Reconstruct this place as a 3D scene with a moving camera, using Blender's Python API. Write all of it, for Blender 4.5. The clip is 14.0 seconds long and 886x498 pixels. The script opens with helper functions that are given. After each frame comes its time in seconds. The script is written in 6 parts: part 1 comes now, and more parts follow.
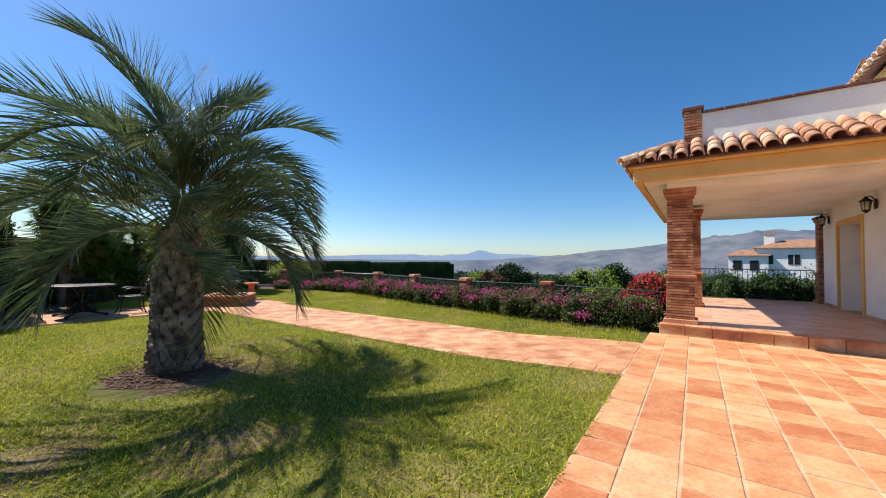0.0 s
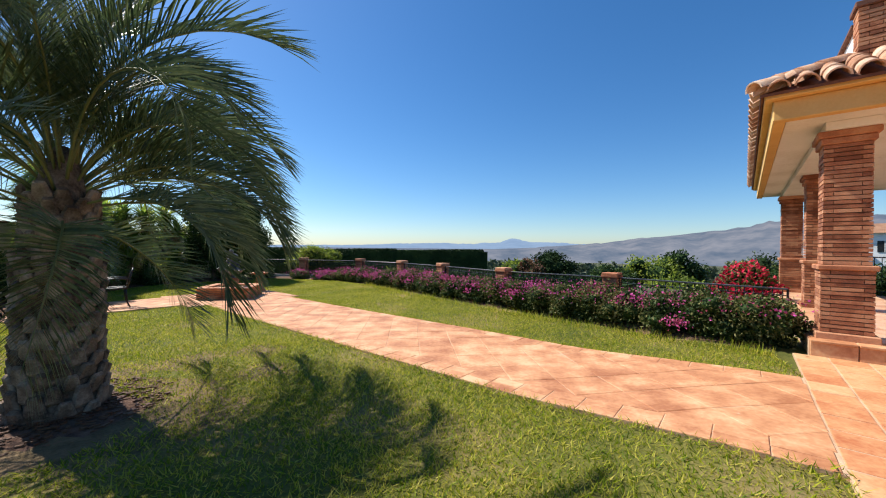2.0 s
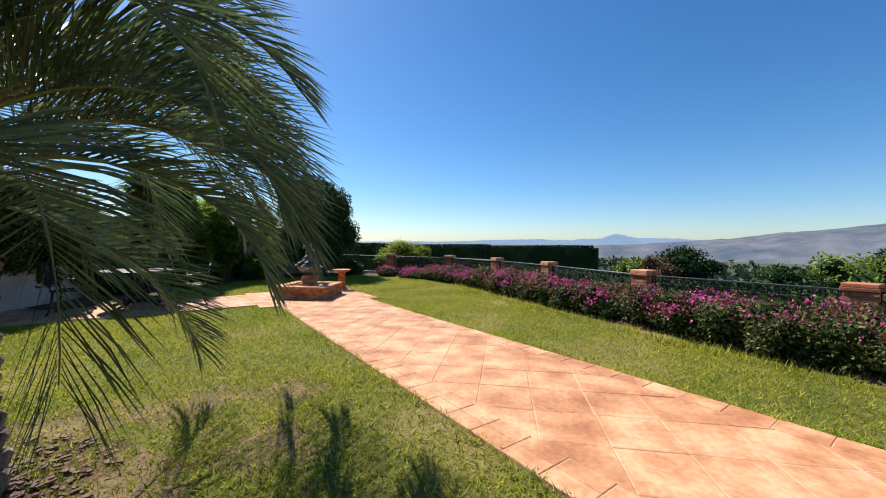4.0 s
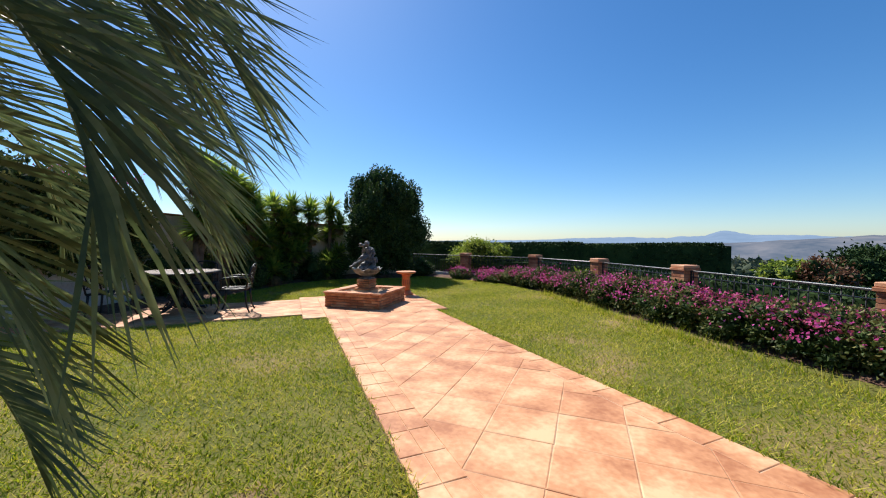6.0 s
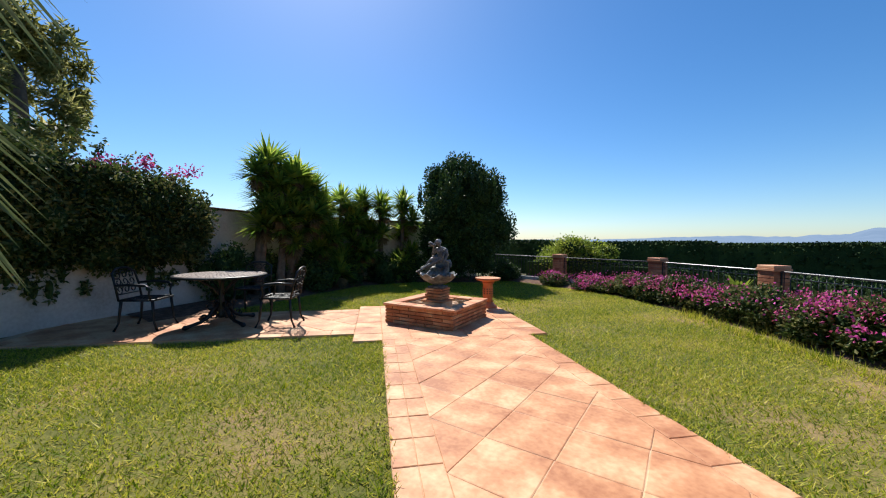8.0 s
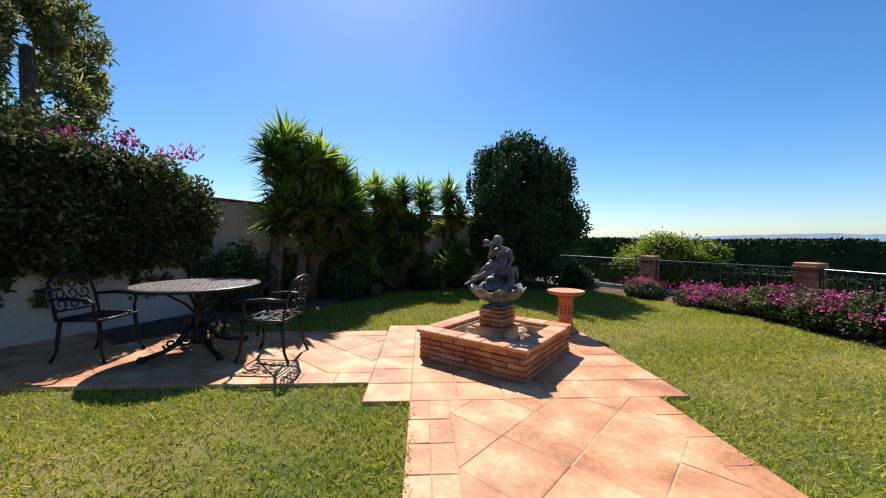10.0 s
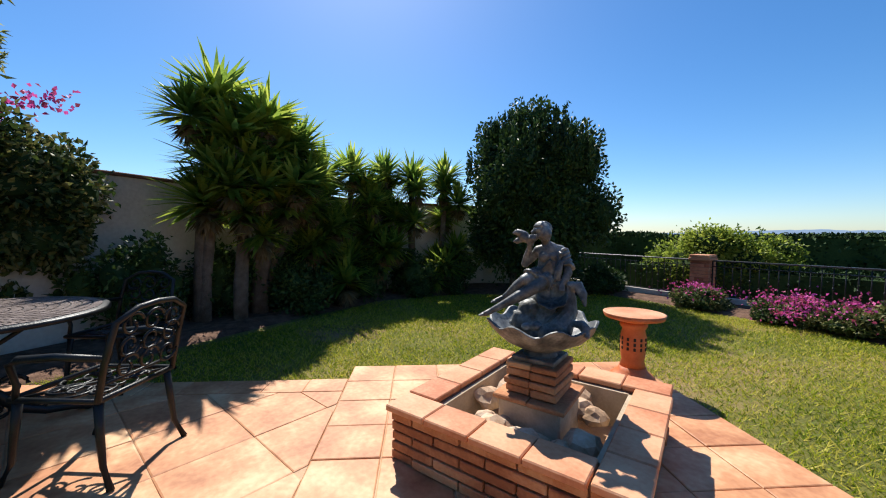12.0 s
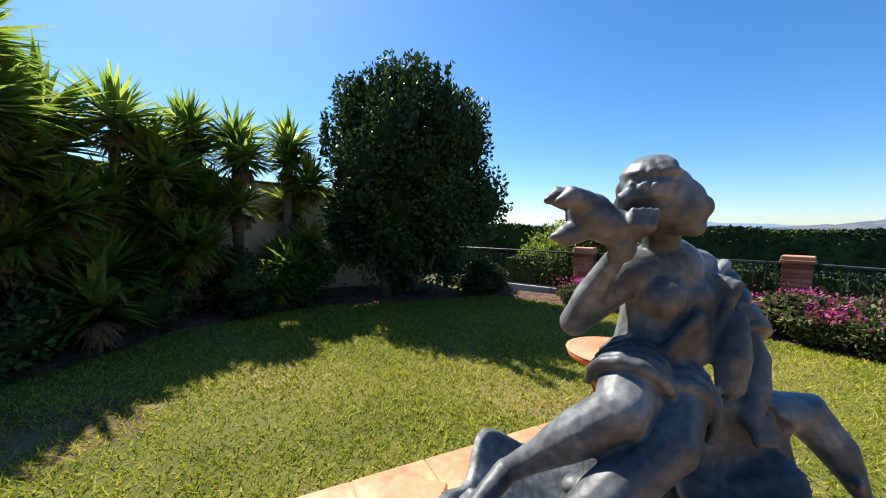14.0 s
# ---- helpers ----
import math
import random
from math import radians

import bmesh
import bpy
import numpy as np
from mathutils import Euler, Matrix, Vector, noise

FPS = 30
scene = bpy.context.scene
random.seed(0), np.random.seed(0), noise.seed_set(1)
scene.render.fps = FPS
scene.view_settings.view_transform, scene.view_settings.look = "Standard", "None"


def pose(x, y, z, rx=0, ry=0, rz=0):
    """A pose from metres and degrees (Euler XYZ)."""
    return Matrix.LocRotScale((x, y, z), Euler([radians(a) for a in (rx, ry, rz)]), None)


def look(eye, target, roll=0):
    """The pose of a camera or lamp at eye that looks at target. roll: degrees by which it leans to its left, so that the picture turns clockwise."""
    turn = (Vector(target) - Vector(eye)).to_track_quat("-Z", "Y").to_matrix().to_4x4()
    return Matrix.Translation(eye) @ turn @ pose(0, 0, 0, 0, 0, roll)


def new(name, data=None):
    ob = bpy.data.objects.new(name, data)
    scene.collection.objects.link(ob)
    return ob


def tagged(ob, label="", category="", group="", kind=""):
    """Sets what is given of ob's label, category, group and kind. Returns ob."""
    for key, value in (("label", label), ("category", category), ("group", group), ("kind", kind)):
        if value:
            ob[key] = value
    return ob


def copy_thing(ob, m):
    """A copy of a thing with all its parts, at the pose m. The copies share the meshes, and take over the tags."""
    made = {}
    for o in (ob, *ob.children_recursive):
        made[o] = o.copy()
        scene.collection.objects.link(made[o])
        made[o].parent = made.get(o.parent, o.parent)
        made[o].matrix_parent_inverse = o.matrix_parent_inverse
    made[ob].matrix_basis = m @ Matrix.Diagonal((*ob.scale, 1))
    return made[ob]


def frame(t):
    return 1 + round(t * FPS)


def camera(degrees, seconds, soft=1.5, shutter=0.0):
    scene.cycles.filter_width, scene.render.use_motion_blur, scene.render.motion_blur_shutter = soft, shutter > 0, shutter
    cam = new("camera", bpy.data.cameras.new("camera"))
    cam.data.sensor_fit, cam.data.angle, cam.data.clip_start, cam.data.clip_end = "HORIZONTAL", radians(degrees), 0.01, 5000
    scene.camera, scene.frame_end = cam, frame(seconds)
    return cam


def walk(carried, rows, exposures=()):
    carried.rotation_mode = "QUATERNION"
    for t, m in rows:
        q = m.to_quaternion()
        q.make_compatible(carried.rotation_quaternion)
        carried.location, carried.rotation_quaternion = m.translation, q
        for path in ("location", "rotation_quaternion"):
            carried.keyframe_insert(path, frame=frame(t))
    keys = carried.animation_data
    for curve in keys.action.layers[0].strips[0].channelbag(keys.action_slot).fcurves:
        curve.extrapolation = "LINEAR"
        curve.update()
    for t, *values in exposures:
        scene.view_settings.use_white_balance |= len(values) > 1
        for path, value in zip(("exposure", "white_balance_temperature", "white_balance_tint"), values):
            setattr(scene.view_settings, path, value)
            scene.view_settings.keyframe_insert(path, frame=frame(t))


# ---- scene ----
cam = camera(101.6, 14.0, soft=1.1)
METRES, EYE, TILT, LEAN, TURN = 13.6, 1.2, 0.0, 0.0, 0.0
ROWS = [
    (0.0, 0.0, 0.0, 0.0, -0.02, 1.81, -0.71),
    (0.5, 0.0006, 0.0373, -0.002, -0.29, 1.7, -0.69),
    (1.0, 0.001, 0.0753, -0.003, -0.01, 1.36, -0.7),
    (1.5, 0.0015, 0.1116, -0.004, 1.34, 0.77, -0.66),
    (2.0, 0.0003, 0.1495, -0.0048, 5.12, -0.07, -0.61),
    (2.5, -0.0043, 0.1887, -0.0063, 9.05, -0.37, -0.55),
    (3.0, -0.0133, 0.2266, -0.0069, 13.33, -0.54, -0.63),
    (5.5, -0.0782, 0.399, -0.0109, 28.0, -1.03, -0.35),
    (6.0, -0.0955, 0.4316, -0.0114, 32.06, -1.06, -0.36),
    (6.5, -0.1134, 0.4575, -0.0113, 37.22, -0.98, -0.36),
    (7.0, -0.1367, 0.4847, -0.0113, 41.22, -1.01, -0.42),
    (7.5, -0.162, 0.5106, -0.0128, 43.61, -1.25, -0.43),
    (8.0, -0.1844, 0.5386, -0.0121, 44.53, -1.31, -0.46),
    (8.5, -0.2098, 0.5638, -0.0128, 46.42, -1.42, -0.46),
    (11.0, -0.3479, 0.6731, -0.0134, 53.36, -1.68, -0.46),
    (11.5, -0.3759, 0.6949, -0.0151, 52.72, -1.89, -0.52),
    (12.0, -0.4036, 0.7178, -0.0159, 51.08, -2.35, -0.53),
    (12.5, -0.43, 0.7425, -0.0165, 45.43, -2.87, -0.58),
    (13.0, -0.4546, 0.7637, -0.0171, 40.16, -3.09, -0.67),
    (13.5, -0.4775, 0.7844, -0.0179, 34.29, -3.06, -0.78),
    (14.0, -0.4989, 0.8029, -0.018, 28.62, -3.3, -0.82),
]
walk(cam, [(t, pose(0, 0, EYE, TILT, LEAN, TURN) @ pose(METRES * x, METRES * y, METRES * z, 90 + pitch, roll, yaw)) for t, x, y, z, yaw, pitch, roll in ROWS],
     exposures=[(0.0, 0.65), (8.5, 0.65), (11.0, 0.68), (12.5, 0.75), (14.0, 1.0)])

# ---- world and sun ----
SUN_LEFT, SUN_UP = 65.0, 49.5  # degrees left of straight ahead (+y), degrees above the horizon
world = bpy.data.worlds.new("sky")
scene.world = world
world.use_nodes = True
wn = world.node_tree.nodes
sky = wn.new("ShaderNodeTexSky")
sky.sky_type = "NISHITA"
sky.sun_disc = False
sky.sun_elevation = radians(SUN_UP)
sky.sun_rotation = radians(-SUN_LEFT)
sky.altitude = 150
sky.air_density = 1.0
sky.dust_density = 0.45
sky.ozone_density = 6.0
wn["Background"].inputs["Strength"].default_value = 0.092
deep = wn.new("ShaderNodeHueSaturation")
deep.inputs["Saturation"].default_value = 1.21
world.node_tree.links.new(sky.outputs["Color"], deep.inputs["Color"])
world.node_tree.links.new(deep.outputs["Color"], wn["Background"].inputs["Color"])
sun_data = bpy.data.lights.new("sun", "SUN")
sun_data.energy = 4.8
sun_data.angle = radians(0.53)
sun_data.color = (1.0, 0.95, 0.87)
sun = new("sun", sun_data)
az, el = radians(SUN_LEFT), radians(SUN_UP)
SUN_DIR = Vector((-math.sin(az) * math.cos(el), math.cos(az) * math.cos(el), math.sin(el)))
sun.matrix_world = look(SUN_DIR * 40, (0, 0, 0))

rng = np.random.default_rng(7)


# ---- materials ----
def material(name, colours, rough=0.8, scale=6.0, fine=60.0, bump=0.3, metal=0.0, island=0.0, objvar=0.0, spec=0.3, trans=0.0, bumpdist=0.01, coarse=1.3):
    """Two or three colours mixed by a coarse and a fine noise, with relief; island / objvar vary the value piece by piece."""
    m = bpy.data.materials.new(name)
    m.use_nodes = True
    nt = m.node_tree
    n, l = nt.nodes, nt.links
    b = n["Principled BSDF"]
    tc = n.new("ShaderNodeTexCoord")
    co = tc.outputs["Object"]
    if objvar or island:
        geo = n.new("ShaderNodeNewGeometry")
        co = geo.outputs["Position"]
    n1 = n.new("ShaderNodeTexNoise")
    n1.inputs["Scale"].default_value = scale
    n1.inputs["Detail"].default_value = 4
    l.new(co, n1.inputs["Vector"])
    n2 = n.new("ShaderNodeTexNoise")
    n2.inputs["Scale"].default_value = fine
    n2.inputs["Detail"].default_value = 3
    l.new(co, n2.inputs["Vector"])
    add = n.new("ShaderNodeMath")
    add.operation = "MULTIPLY_ADD"
    l.new(n2.outputs["Fac"], add.inputs[0])
    add.inputs[1].default_value = 0.5
    half = n.new("ShaderNodeMath")
    half.operation = "MULTIPLY_ADD"
    l.new(n1.outputs["Fac"], half.inputs[0])
    half.inputs[1].default_value = coarse
    half.inputs[2].default_value = 0.25 - coarse / 2
    l.new(half.outputs[0], add.inputs[2])
    fac = add.outputs[0]
    if objvar or island:
        rnd = n.new("ShaderNodeObjectInfo").outputs["Random"] if objvar else geo.outputs["Random Per Island"]
        v = n.new("ShaderNodeMath")
        v.operation = "MULTIPLY_ADD"
        l.new(rnd, v.inputs[0])
        v.inputs[1].default_value = (objvar or island)
        shift = n.new("ShaderNodeMath")
        shift.operation = "SUBTRACT"
        l.new(fac, shift.inputs[0])
        shift.inputs[1].default_value = (objvar or island) / 2
        l.new(shift.outputs[0], v.inputs[2])
        fac = v.outputs[0]
    ramp = n.new("ShaderNodeValToRGB")
    r = ramp.color_ramp
    r.elements[0].color = (*colours[0], 1)
    r.elements[1].color = (*colours[-1], 1)
    r.elements[0].position, r.elements[1].position = 0.2, 0.8
    for i, c in enumerate(colours[1:-1]):
        e = r.elements.new(0.2 + 0.6 * (i + 1) / (len(colours) - 1))
        e.color = (*c, 1)
    l.new(fac, ramp.inputs["Fac"])
    l.new(ramp.outputs["Color"], b.inputs["Base Color"])
    b.inputs["Roughness"].default_value = rough
    b.inputs["Metallic"].default_value = metal
    b.inputs["Specular IOR Level"].default_value = spec
    if bump:
        bp = n.new("ShaderNodeBump")
        bp.inputs["Strength"].default_value = bump
        bp.inputs["Distance"].default_value = bumpdist
        l.new(add.outputs[0], bp.inputs["Height"])
        l.new(bp.outputs["Normal"], b.inputs["Normal"])
    if trans:
        t = n.new("ShaderNodeBsdfTranslucent")
        l.new(ramp.outputs["Color"], t.inputs["Color"])
        mx = n.new("ShaderNodeMixShader")
        mx.inputs["Fac"].default_value = trans
        l.new(b.outputs[0], mx.inputs[1])
        l.new(t.outputs[0], mx.inputs[2])
        l.new(mx.outputs[0], n["Material Output"].inputs["Surface"])
    return m


M_TILE = material("terracotta_tile", [(0.36, 0.14, 0.06), (0.54, 0.255, 0.12), (0.68, 0.42, 0.23)], 0.6, 3.2, 26, 0.3, objvar=0.2, spec=0.35, bumpdist=0.004)
M_TERRACE = material("terrace_tile", [(0.44, 0.14, 0.055), (0.57, 0.27, 0.12), (0.66, 0.41, 0.21)], 0.58, 5.0, 35, 0.3, objvar=0.45, spec=0.35, bumpdist=0.004, coarse=0.75)
M_PORCH = material("porch_tile", [(0.5, 0.25, 0.13), (0.62, 0.36, 0.21), (0.68, 0.44, 0.28)], 0.4, 3.0, 35, 0.15, objvar=0.3, spec=0.4, bumpdist=0.004)
M_COPING = material("coping_tile", [(0.42, 0.14, 0.06), (0.56, 0.24, 0.12), (0.64, 0.34, 0.19)], 0.65, 4.0, 45, 0.25, objvar=0.4, bumpdist=0.005)
M_MORTAR = material("mortar", [(0.44, 0.27, 0.16), (0.62, 0.42, 0.27)], 0.95, 5, 80, 0.4)
M_LINER = material("basin_render", [(0.36, 0.28, 0.19), (0.55, 0.45, 0.33)], 0.95, 6, 60, 0.4)
M_BRICK = material("thin_brick", [(0.22, 0.08, 0.04), (0.40, 0.16, 0.08), (0.52, 0.26, 0.14)], 0.85, 5, 60, 0.5, objvar=0.6)
M_BASIN = material("basin_brick", [(0.3, 0.115, 0.05), (0.46, 0.2, 0.09), (0.58, 0.33, 0.17)], 0.85, 5, 60, 0.5, objvar=0.5)
M_JOINT = material("brick_joint", [(0.2, 0.11, 0.07), (0.32, 0.2, 0.13)], 0.95, 5, 80, 0.4)
M_WHITE = material("white_render", [(0.68, 0.66, 0.61), (0.8, 0.79, 0.76), (0.84, 0.83, 0.81)], 0.9, 1.2, 30, 0.25, bumpdist=0.008)
M_YELLOW = material("ochre_paint", [(0.62, 0.36, 0.11), (0.74, 0.47, 0.17)], 0.85, 2, 40, 0.2)
M_WALL = material("weathered_white_wall", [(0.4, 0.35, 0.29), (0.56, 0.51, 0.44), (0.66, 0.62, 0.55)], 0.95, 1.0, 25, 0.35, bumpdist=0.01)
M_ROOF = material("clay_roof_tile", [(0.34, 0.15, 0.08), (0.58, 0.33, 0.2), (0.72, 0.52, 0.38)], 0.85, 6, 50, 0.4, objvar=0.5)
M_FAR_ROOF = material("far_clay_roof", [(0.22, 0.11, 0.06), (0.36, 0.2, 0.12)], 0.9, 1.2, 6, 0.5, bumpdist=0.1)
M_ROOF_DARK = material("dark_coping_brick", [(0.1, 0.045, 0.03), (0.2, 0.09, 0.06)], 0.85, 6, 50, 0.4)
M_IRON = material("black_iron", [(0.008, 0.008, 0.009), (0.02, 0.02, 0.022)], 0.5, 8, 90, 0.2, metal=0.3, spec=0.5)
# greyer than M_IRON: the sun's sheen on the top rails is in the colour
M_RAIL = material("sunlit_rail_paint", [(0.03, 0.03, 0.032), (0.09, 0.09, 0.095)], 0.32, 8, 90, 0.2, metal=0.3, spec=0.6)
M_CAST = material("dark_cast_metal", [(0.006, 0.007, 0.008), (0.018, 0.021, 0.023)], 0.42, 10, 120, 0.3, metal=0.2, spec=0.4)
M_TABLE = material("table_top_metal", [(0.1, 0.075, 0.065), (0.24, 0.19, 0.17)], 0.45, 12, 120, 0.4, metal=0.2, spec=0.5)
M_STATUE = material("patinated_lead", [(0.02, 0.022, 0.024), (0.1, 0.108, 0.11), (0.27, 0.28, 0.27)], 0.5, 9, 60, 0.5, metal=0.0, spec=0.45, bumpdist=0.003)
M_POT = material("glazed_clay", [(0.45, 0.12, 0.04), (0.62, 0.2, 0.08)], 0.5, 6, 60, 0.2)
M_ROCK = material("river_rock", [(0.3, 0.18, 0.1), (0.5, 0.34, 0.22), (0.6, 0.48, 0.36)], 0.85, 6, 50, 0.5)
M_SOIL = material("dry_soil", [(0.06, 0.032, 0.02), (0.13, 0.07, 0.045), (0.21, 0.12, 0.08)], 0.95, 9, 60, 1.0, bumpdist=0.03)
M_DRY = material("dry_turf", [(0.07, 0.05, 0.022), (0.16, 0.11, 0.05), (0.27, 0.175, 0.095)], 0.95, 3, 45, 0.9, bumpdist=0.03)
M_SCRUB = material("far_scrub", [(0.035, 0.045, 0.02), (0.07, 0.075, 0.035), (0.13, 0.115, 0.065)], 0.95, 0.12, 1.5, 0.5, bumpdist=0.3)
M_GLASS = material("lamp_glass", [(0.5, 0.45, 0.35), (0.6, 0.55, 0.45)], 0.2, 6, 50, 0.0, spec=0.6)
M_TRUNK = material("palm_boot", [(0.07, 0.05, 0.035), (0.19, 0.14, 0.1), (0.34, 0.27, 0.2)], 0.95, 9, 70, 0.7, objvar=0.4, bumpdist=0.02)
M_BARK = material("pale_bark", [(0.1, 0.075, 0.055), (0.22, 0.17, 0.13)], 0.95, 9, 70, 0.7, bumpdist=0.02)
M_FROND = material("palm_leaf", [(0.045, 0.075, 0.03), (0.095, 0.135, 0.05), (0.2, 0.24, 0.1)], 0.42, 3, 30, 0.0, island=0.5, spec=0.55, trans=0.32)
M_RACHIS = material("palm_rib", [(0.12, 0.15, 0.05), (0.22, 0.22, 0.08)], 0.6, 3, 30, 0.0)
M_YUCCA = material("yucca_leaf", [(0.09, 0.16, 0.025), (0.21, 0.31, 0.045), (0.44, 0.48, 0.08)], 0.42, 3, 30, 0.0, island=0.5, spec=0.45, trans=0.65)
M_THATCH = material("dead_leaf", [(0.12, 0.085, 0.04), (0.28, 0.2, 0.1)], 0.9, 3, 30, 0.0, island=0.5, trans=0.1)
M_BUSH = material("dark_bush_leaf", [(0.018, 0.042, 0.012), (0.04, 0.08, 0.02), (0.085, 0.135, 0.03)], 0.5, 1.5, 30, 0.0, island=0.5, spec=0.25, trans=0.22)
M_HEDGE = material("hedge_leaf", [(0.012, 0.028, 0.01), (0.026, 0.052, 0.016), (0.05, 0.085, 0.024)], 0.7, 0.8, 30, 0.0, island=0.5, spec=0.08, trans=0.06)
M_LIME = material("bright_shrub_leaf", [(0.11, 0.16, 0.02), (0.23, 0.3, 0.04), (0.4, 0.45, 0.07)], 0.45, 1.5, 30, 0.0, island=0.5, spec=0.35, trans=0.55)
M_VINE = material("bougainvillea_leaf", [(0.022, 0.045, 0.012), (0.07, 0.105, 0.025), (0.22, 0.21, 0.075)], 0.55, 1.5, 30, 0.0, island=0.7, spec=0.2, trans=0.28)
M_WOODS = material("valley_wood_leaf", [(0.035, 0.055, 0.03), (0.07, 0.095, 0.05), (0.12, 0.13, 0.08)], 0.8, 0.05, 1.5, 0.0, island=0.5, trans=0.15)
M_RUST = material("reddish_leaf", [(0.12, 0.05, 0.03), (0.2, 0.1, 0.05)], 0.6, 1.5, 30, 0.0, island=0.5, trans=0.2)
M_PINE = material("pine_needle", [(0.17, 0.2, 0.06), (0.3, 0.31, 0.1), (0.46, 0.43, 0.18)], 0.6, 1.5, 30, 0.0, island=0.5, trans=0.7)
M_FLOWER = material("magenta_bract", [(0.32, 0.06, 0.1), (0.56, 0.075, 0.23), (0.7, 0.11, 0.43)], 0.6, 1.2, 30, 0.0, island=0.9, trans=0.35)
M_RED = material("red_bract", [(0.55, 0.015, 0.05), (0.75, 0.04, 0.1)], 0.6, 2, 30, 0.0, island=0.6, trans=0.35)
M_BLADE = material("grass_blade", [(0.12, 0.19, 0.006), (0.37, 0.42, 0.013), (0.6, 0.52, 0.09)], 0.55, 0.9, 25, 0.0, island=1.0, spec=0.2, trans=0.45, coarse=0.8)
M_LAWN = material("lawn_turf", [(0.06, 0.072, 0.01), (0.13, 0.125, 0.022), (0.28, 0.185, 0.09)], 0.95, 0.8, 45, 0.9, bumpdist=0.03)


# aerial haze painted on: a bluish glow over the mountain's dimmed own colour
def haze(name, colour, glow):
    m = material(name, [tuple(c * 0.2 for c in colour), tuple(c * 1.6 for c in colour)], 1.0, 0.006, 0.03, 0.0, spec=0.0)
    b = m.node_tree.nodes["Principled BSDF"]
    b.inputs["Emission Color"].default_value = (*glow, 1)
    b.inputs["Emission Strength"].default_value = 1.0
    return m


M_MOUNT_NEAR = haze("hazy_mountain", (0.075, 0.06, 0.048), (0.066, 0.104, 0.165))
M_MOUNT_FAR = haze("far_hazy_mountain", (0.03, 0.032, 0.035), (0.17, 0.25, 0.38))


# ---- helpers of this scene ----
DU, DV = Vector((-0.821, 0.571)), Vector((0.571, 0.821))  # along the garden path, across it


def W(u, v, z=0.0):
    return Vector((DU.x * u + DV.x * v, DU.y * u + DV.y * v, z))


def smooth(a, b, t):
    t = np.clip((t - a) / (b - a), 0, 1)
    return t * t * (3 - 2 * t)


def gz(x, y):
    """Height of the garden's finished ground."""
    u, v = DU.x * x + DU.y * y, DV.x * x + DV.y * y
    z = -0.13 - 0.11 * smooth(0.7, 3.2, u) - 0.05 * smooth(3.2, 10, u)
    return z + 0.1 * smooth(7.2, 10.5, v) * smooth(0.5, 3, u)


UV_MAT = Matrix(((DU.x, -DV.x, 0, 0), (DU.y, -DV.y, 0, 0), (0, 0, 1, 0), (0, 0, 0, 1)))


def mesh_of(bm, name, mat=None):
    me = bpy.data.meshes.new(name)
    bm.normal_update()
    bm.to_mesh(me)
    bm.free()
    if mat:
        me.materials.append(mat)
    return me


def part(name, bm, mat, parent=None, label="", kind=""):
    """One bmesh (or mesh) as one object under a thing, or at top level."""
    me = mesh_of(bm, name, mat) if isinstance(bm, bmesh.types.BMesh) else bm
    ob = new(name, me)
    if parent:
        ob.parent = parent
    return tagged(ob, label=label, kind=kind)


def thing(name, loc=(0, 0, 0), rz=0.0, label="", category="", group="", kind=""):
    ob = new(name)
    ob.matrix_basis = Matrix.Translation(loc) @ Matrix.Rotation(rz, 4, "Z")
    ob.empty_display_size = 0.2
    return tagged(ob, label, category, group, kind)


def box(bm, c, s, rz=0.0, bevel=0.0, m=None):
    """Adds a box: centre, size, turn about z."""
    mat = Matrix.Translation(c) @ Matrix.Rotation(rz, 4, "Z") @ Matrix.Diagonal((*s, 1))
    if m:
        mat = m @ mat
    vs = bmesh.ops.create_cube(bm, size=1, matrix=mat)["verts"]
    if bevel:
        es = list({e for v in vs for e in v.link_edges})
        bmesh.ops.bevel(bm, geom=es, offset=bevel, segments=1, affect="EDGES")
    return bm


def boxm(c, s, rz=0.0, bevel=0.0):
    return box(bmesh.new(), c, s, rz, bevel)


def uvbox(u0, u1, v0, v1, z0, z1, bevel=0.0, bm=None):
    """A box given by its extents along and across the path."""
    bm = bm or bmesh.new()
    c = W((u0 + u1) / 2, (v0 + v1) / 2, (z0 + z1) / 2)
    return box(bm, c, (abs(u1 - u0), abs(v1 - v0), abs(z1 - z0)), math.atan2(DU.y, DU.x), bevel)


def tube(bm, pts, radii, seg=8, cap=True):
    """A tube along points."""
    pts = [Vector(p) for p in pts]
    if isinstance(radii, (int, float)):
        radii = [radii] * len(pts)
    rings = []
    for i, p in enumerate(pts):
        d = (pts[min(i + 1, len(pts) - 1)] - pts[max(i - 1, 0)]).normalized()
        a = d.orthogonal().normalized() if abs(d.z) > 0.9 else d.cross(Vector((0, 0, 1))).normalized()
        if abs(d.z) > 0.9:
            a = (Vector((1, 0, 0)) - d * d.x).normalized()
        b = d.cross(a)
        rings.append([bm.verts.new(p + (a * math.cos(t) + b * math.sin(t)) * radii[i]) for t in [2 * math.pi * k / seg for k in range(seg)]])
    for r0, r1 in zip(rings, rings[1:]):
        for k in range(seg):
            bm.faces.new((r0[k], r0[(k + 1) % seg], r1[(k + 1) % seg], r1[k])).smooth = True
    if cap:
        bm.faces.new(rings[0][::-1])
        bm.faces.new(rings[-1])
    return bm


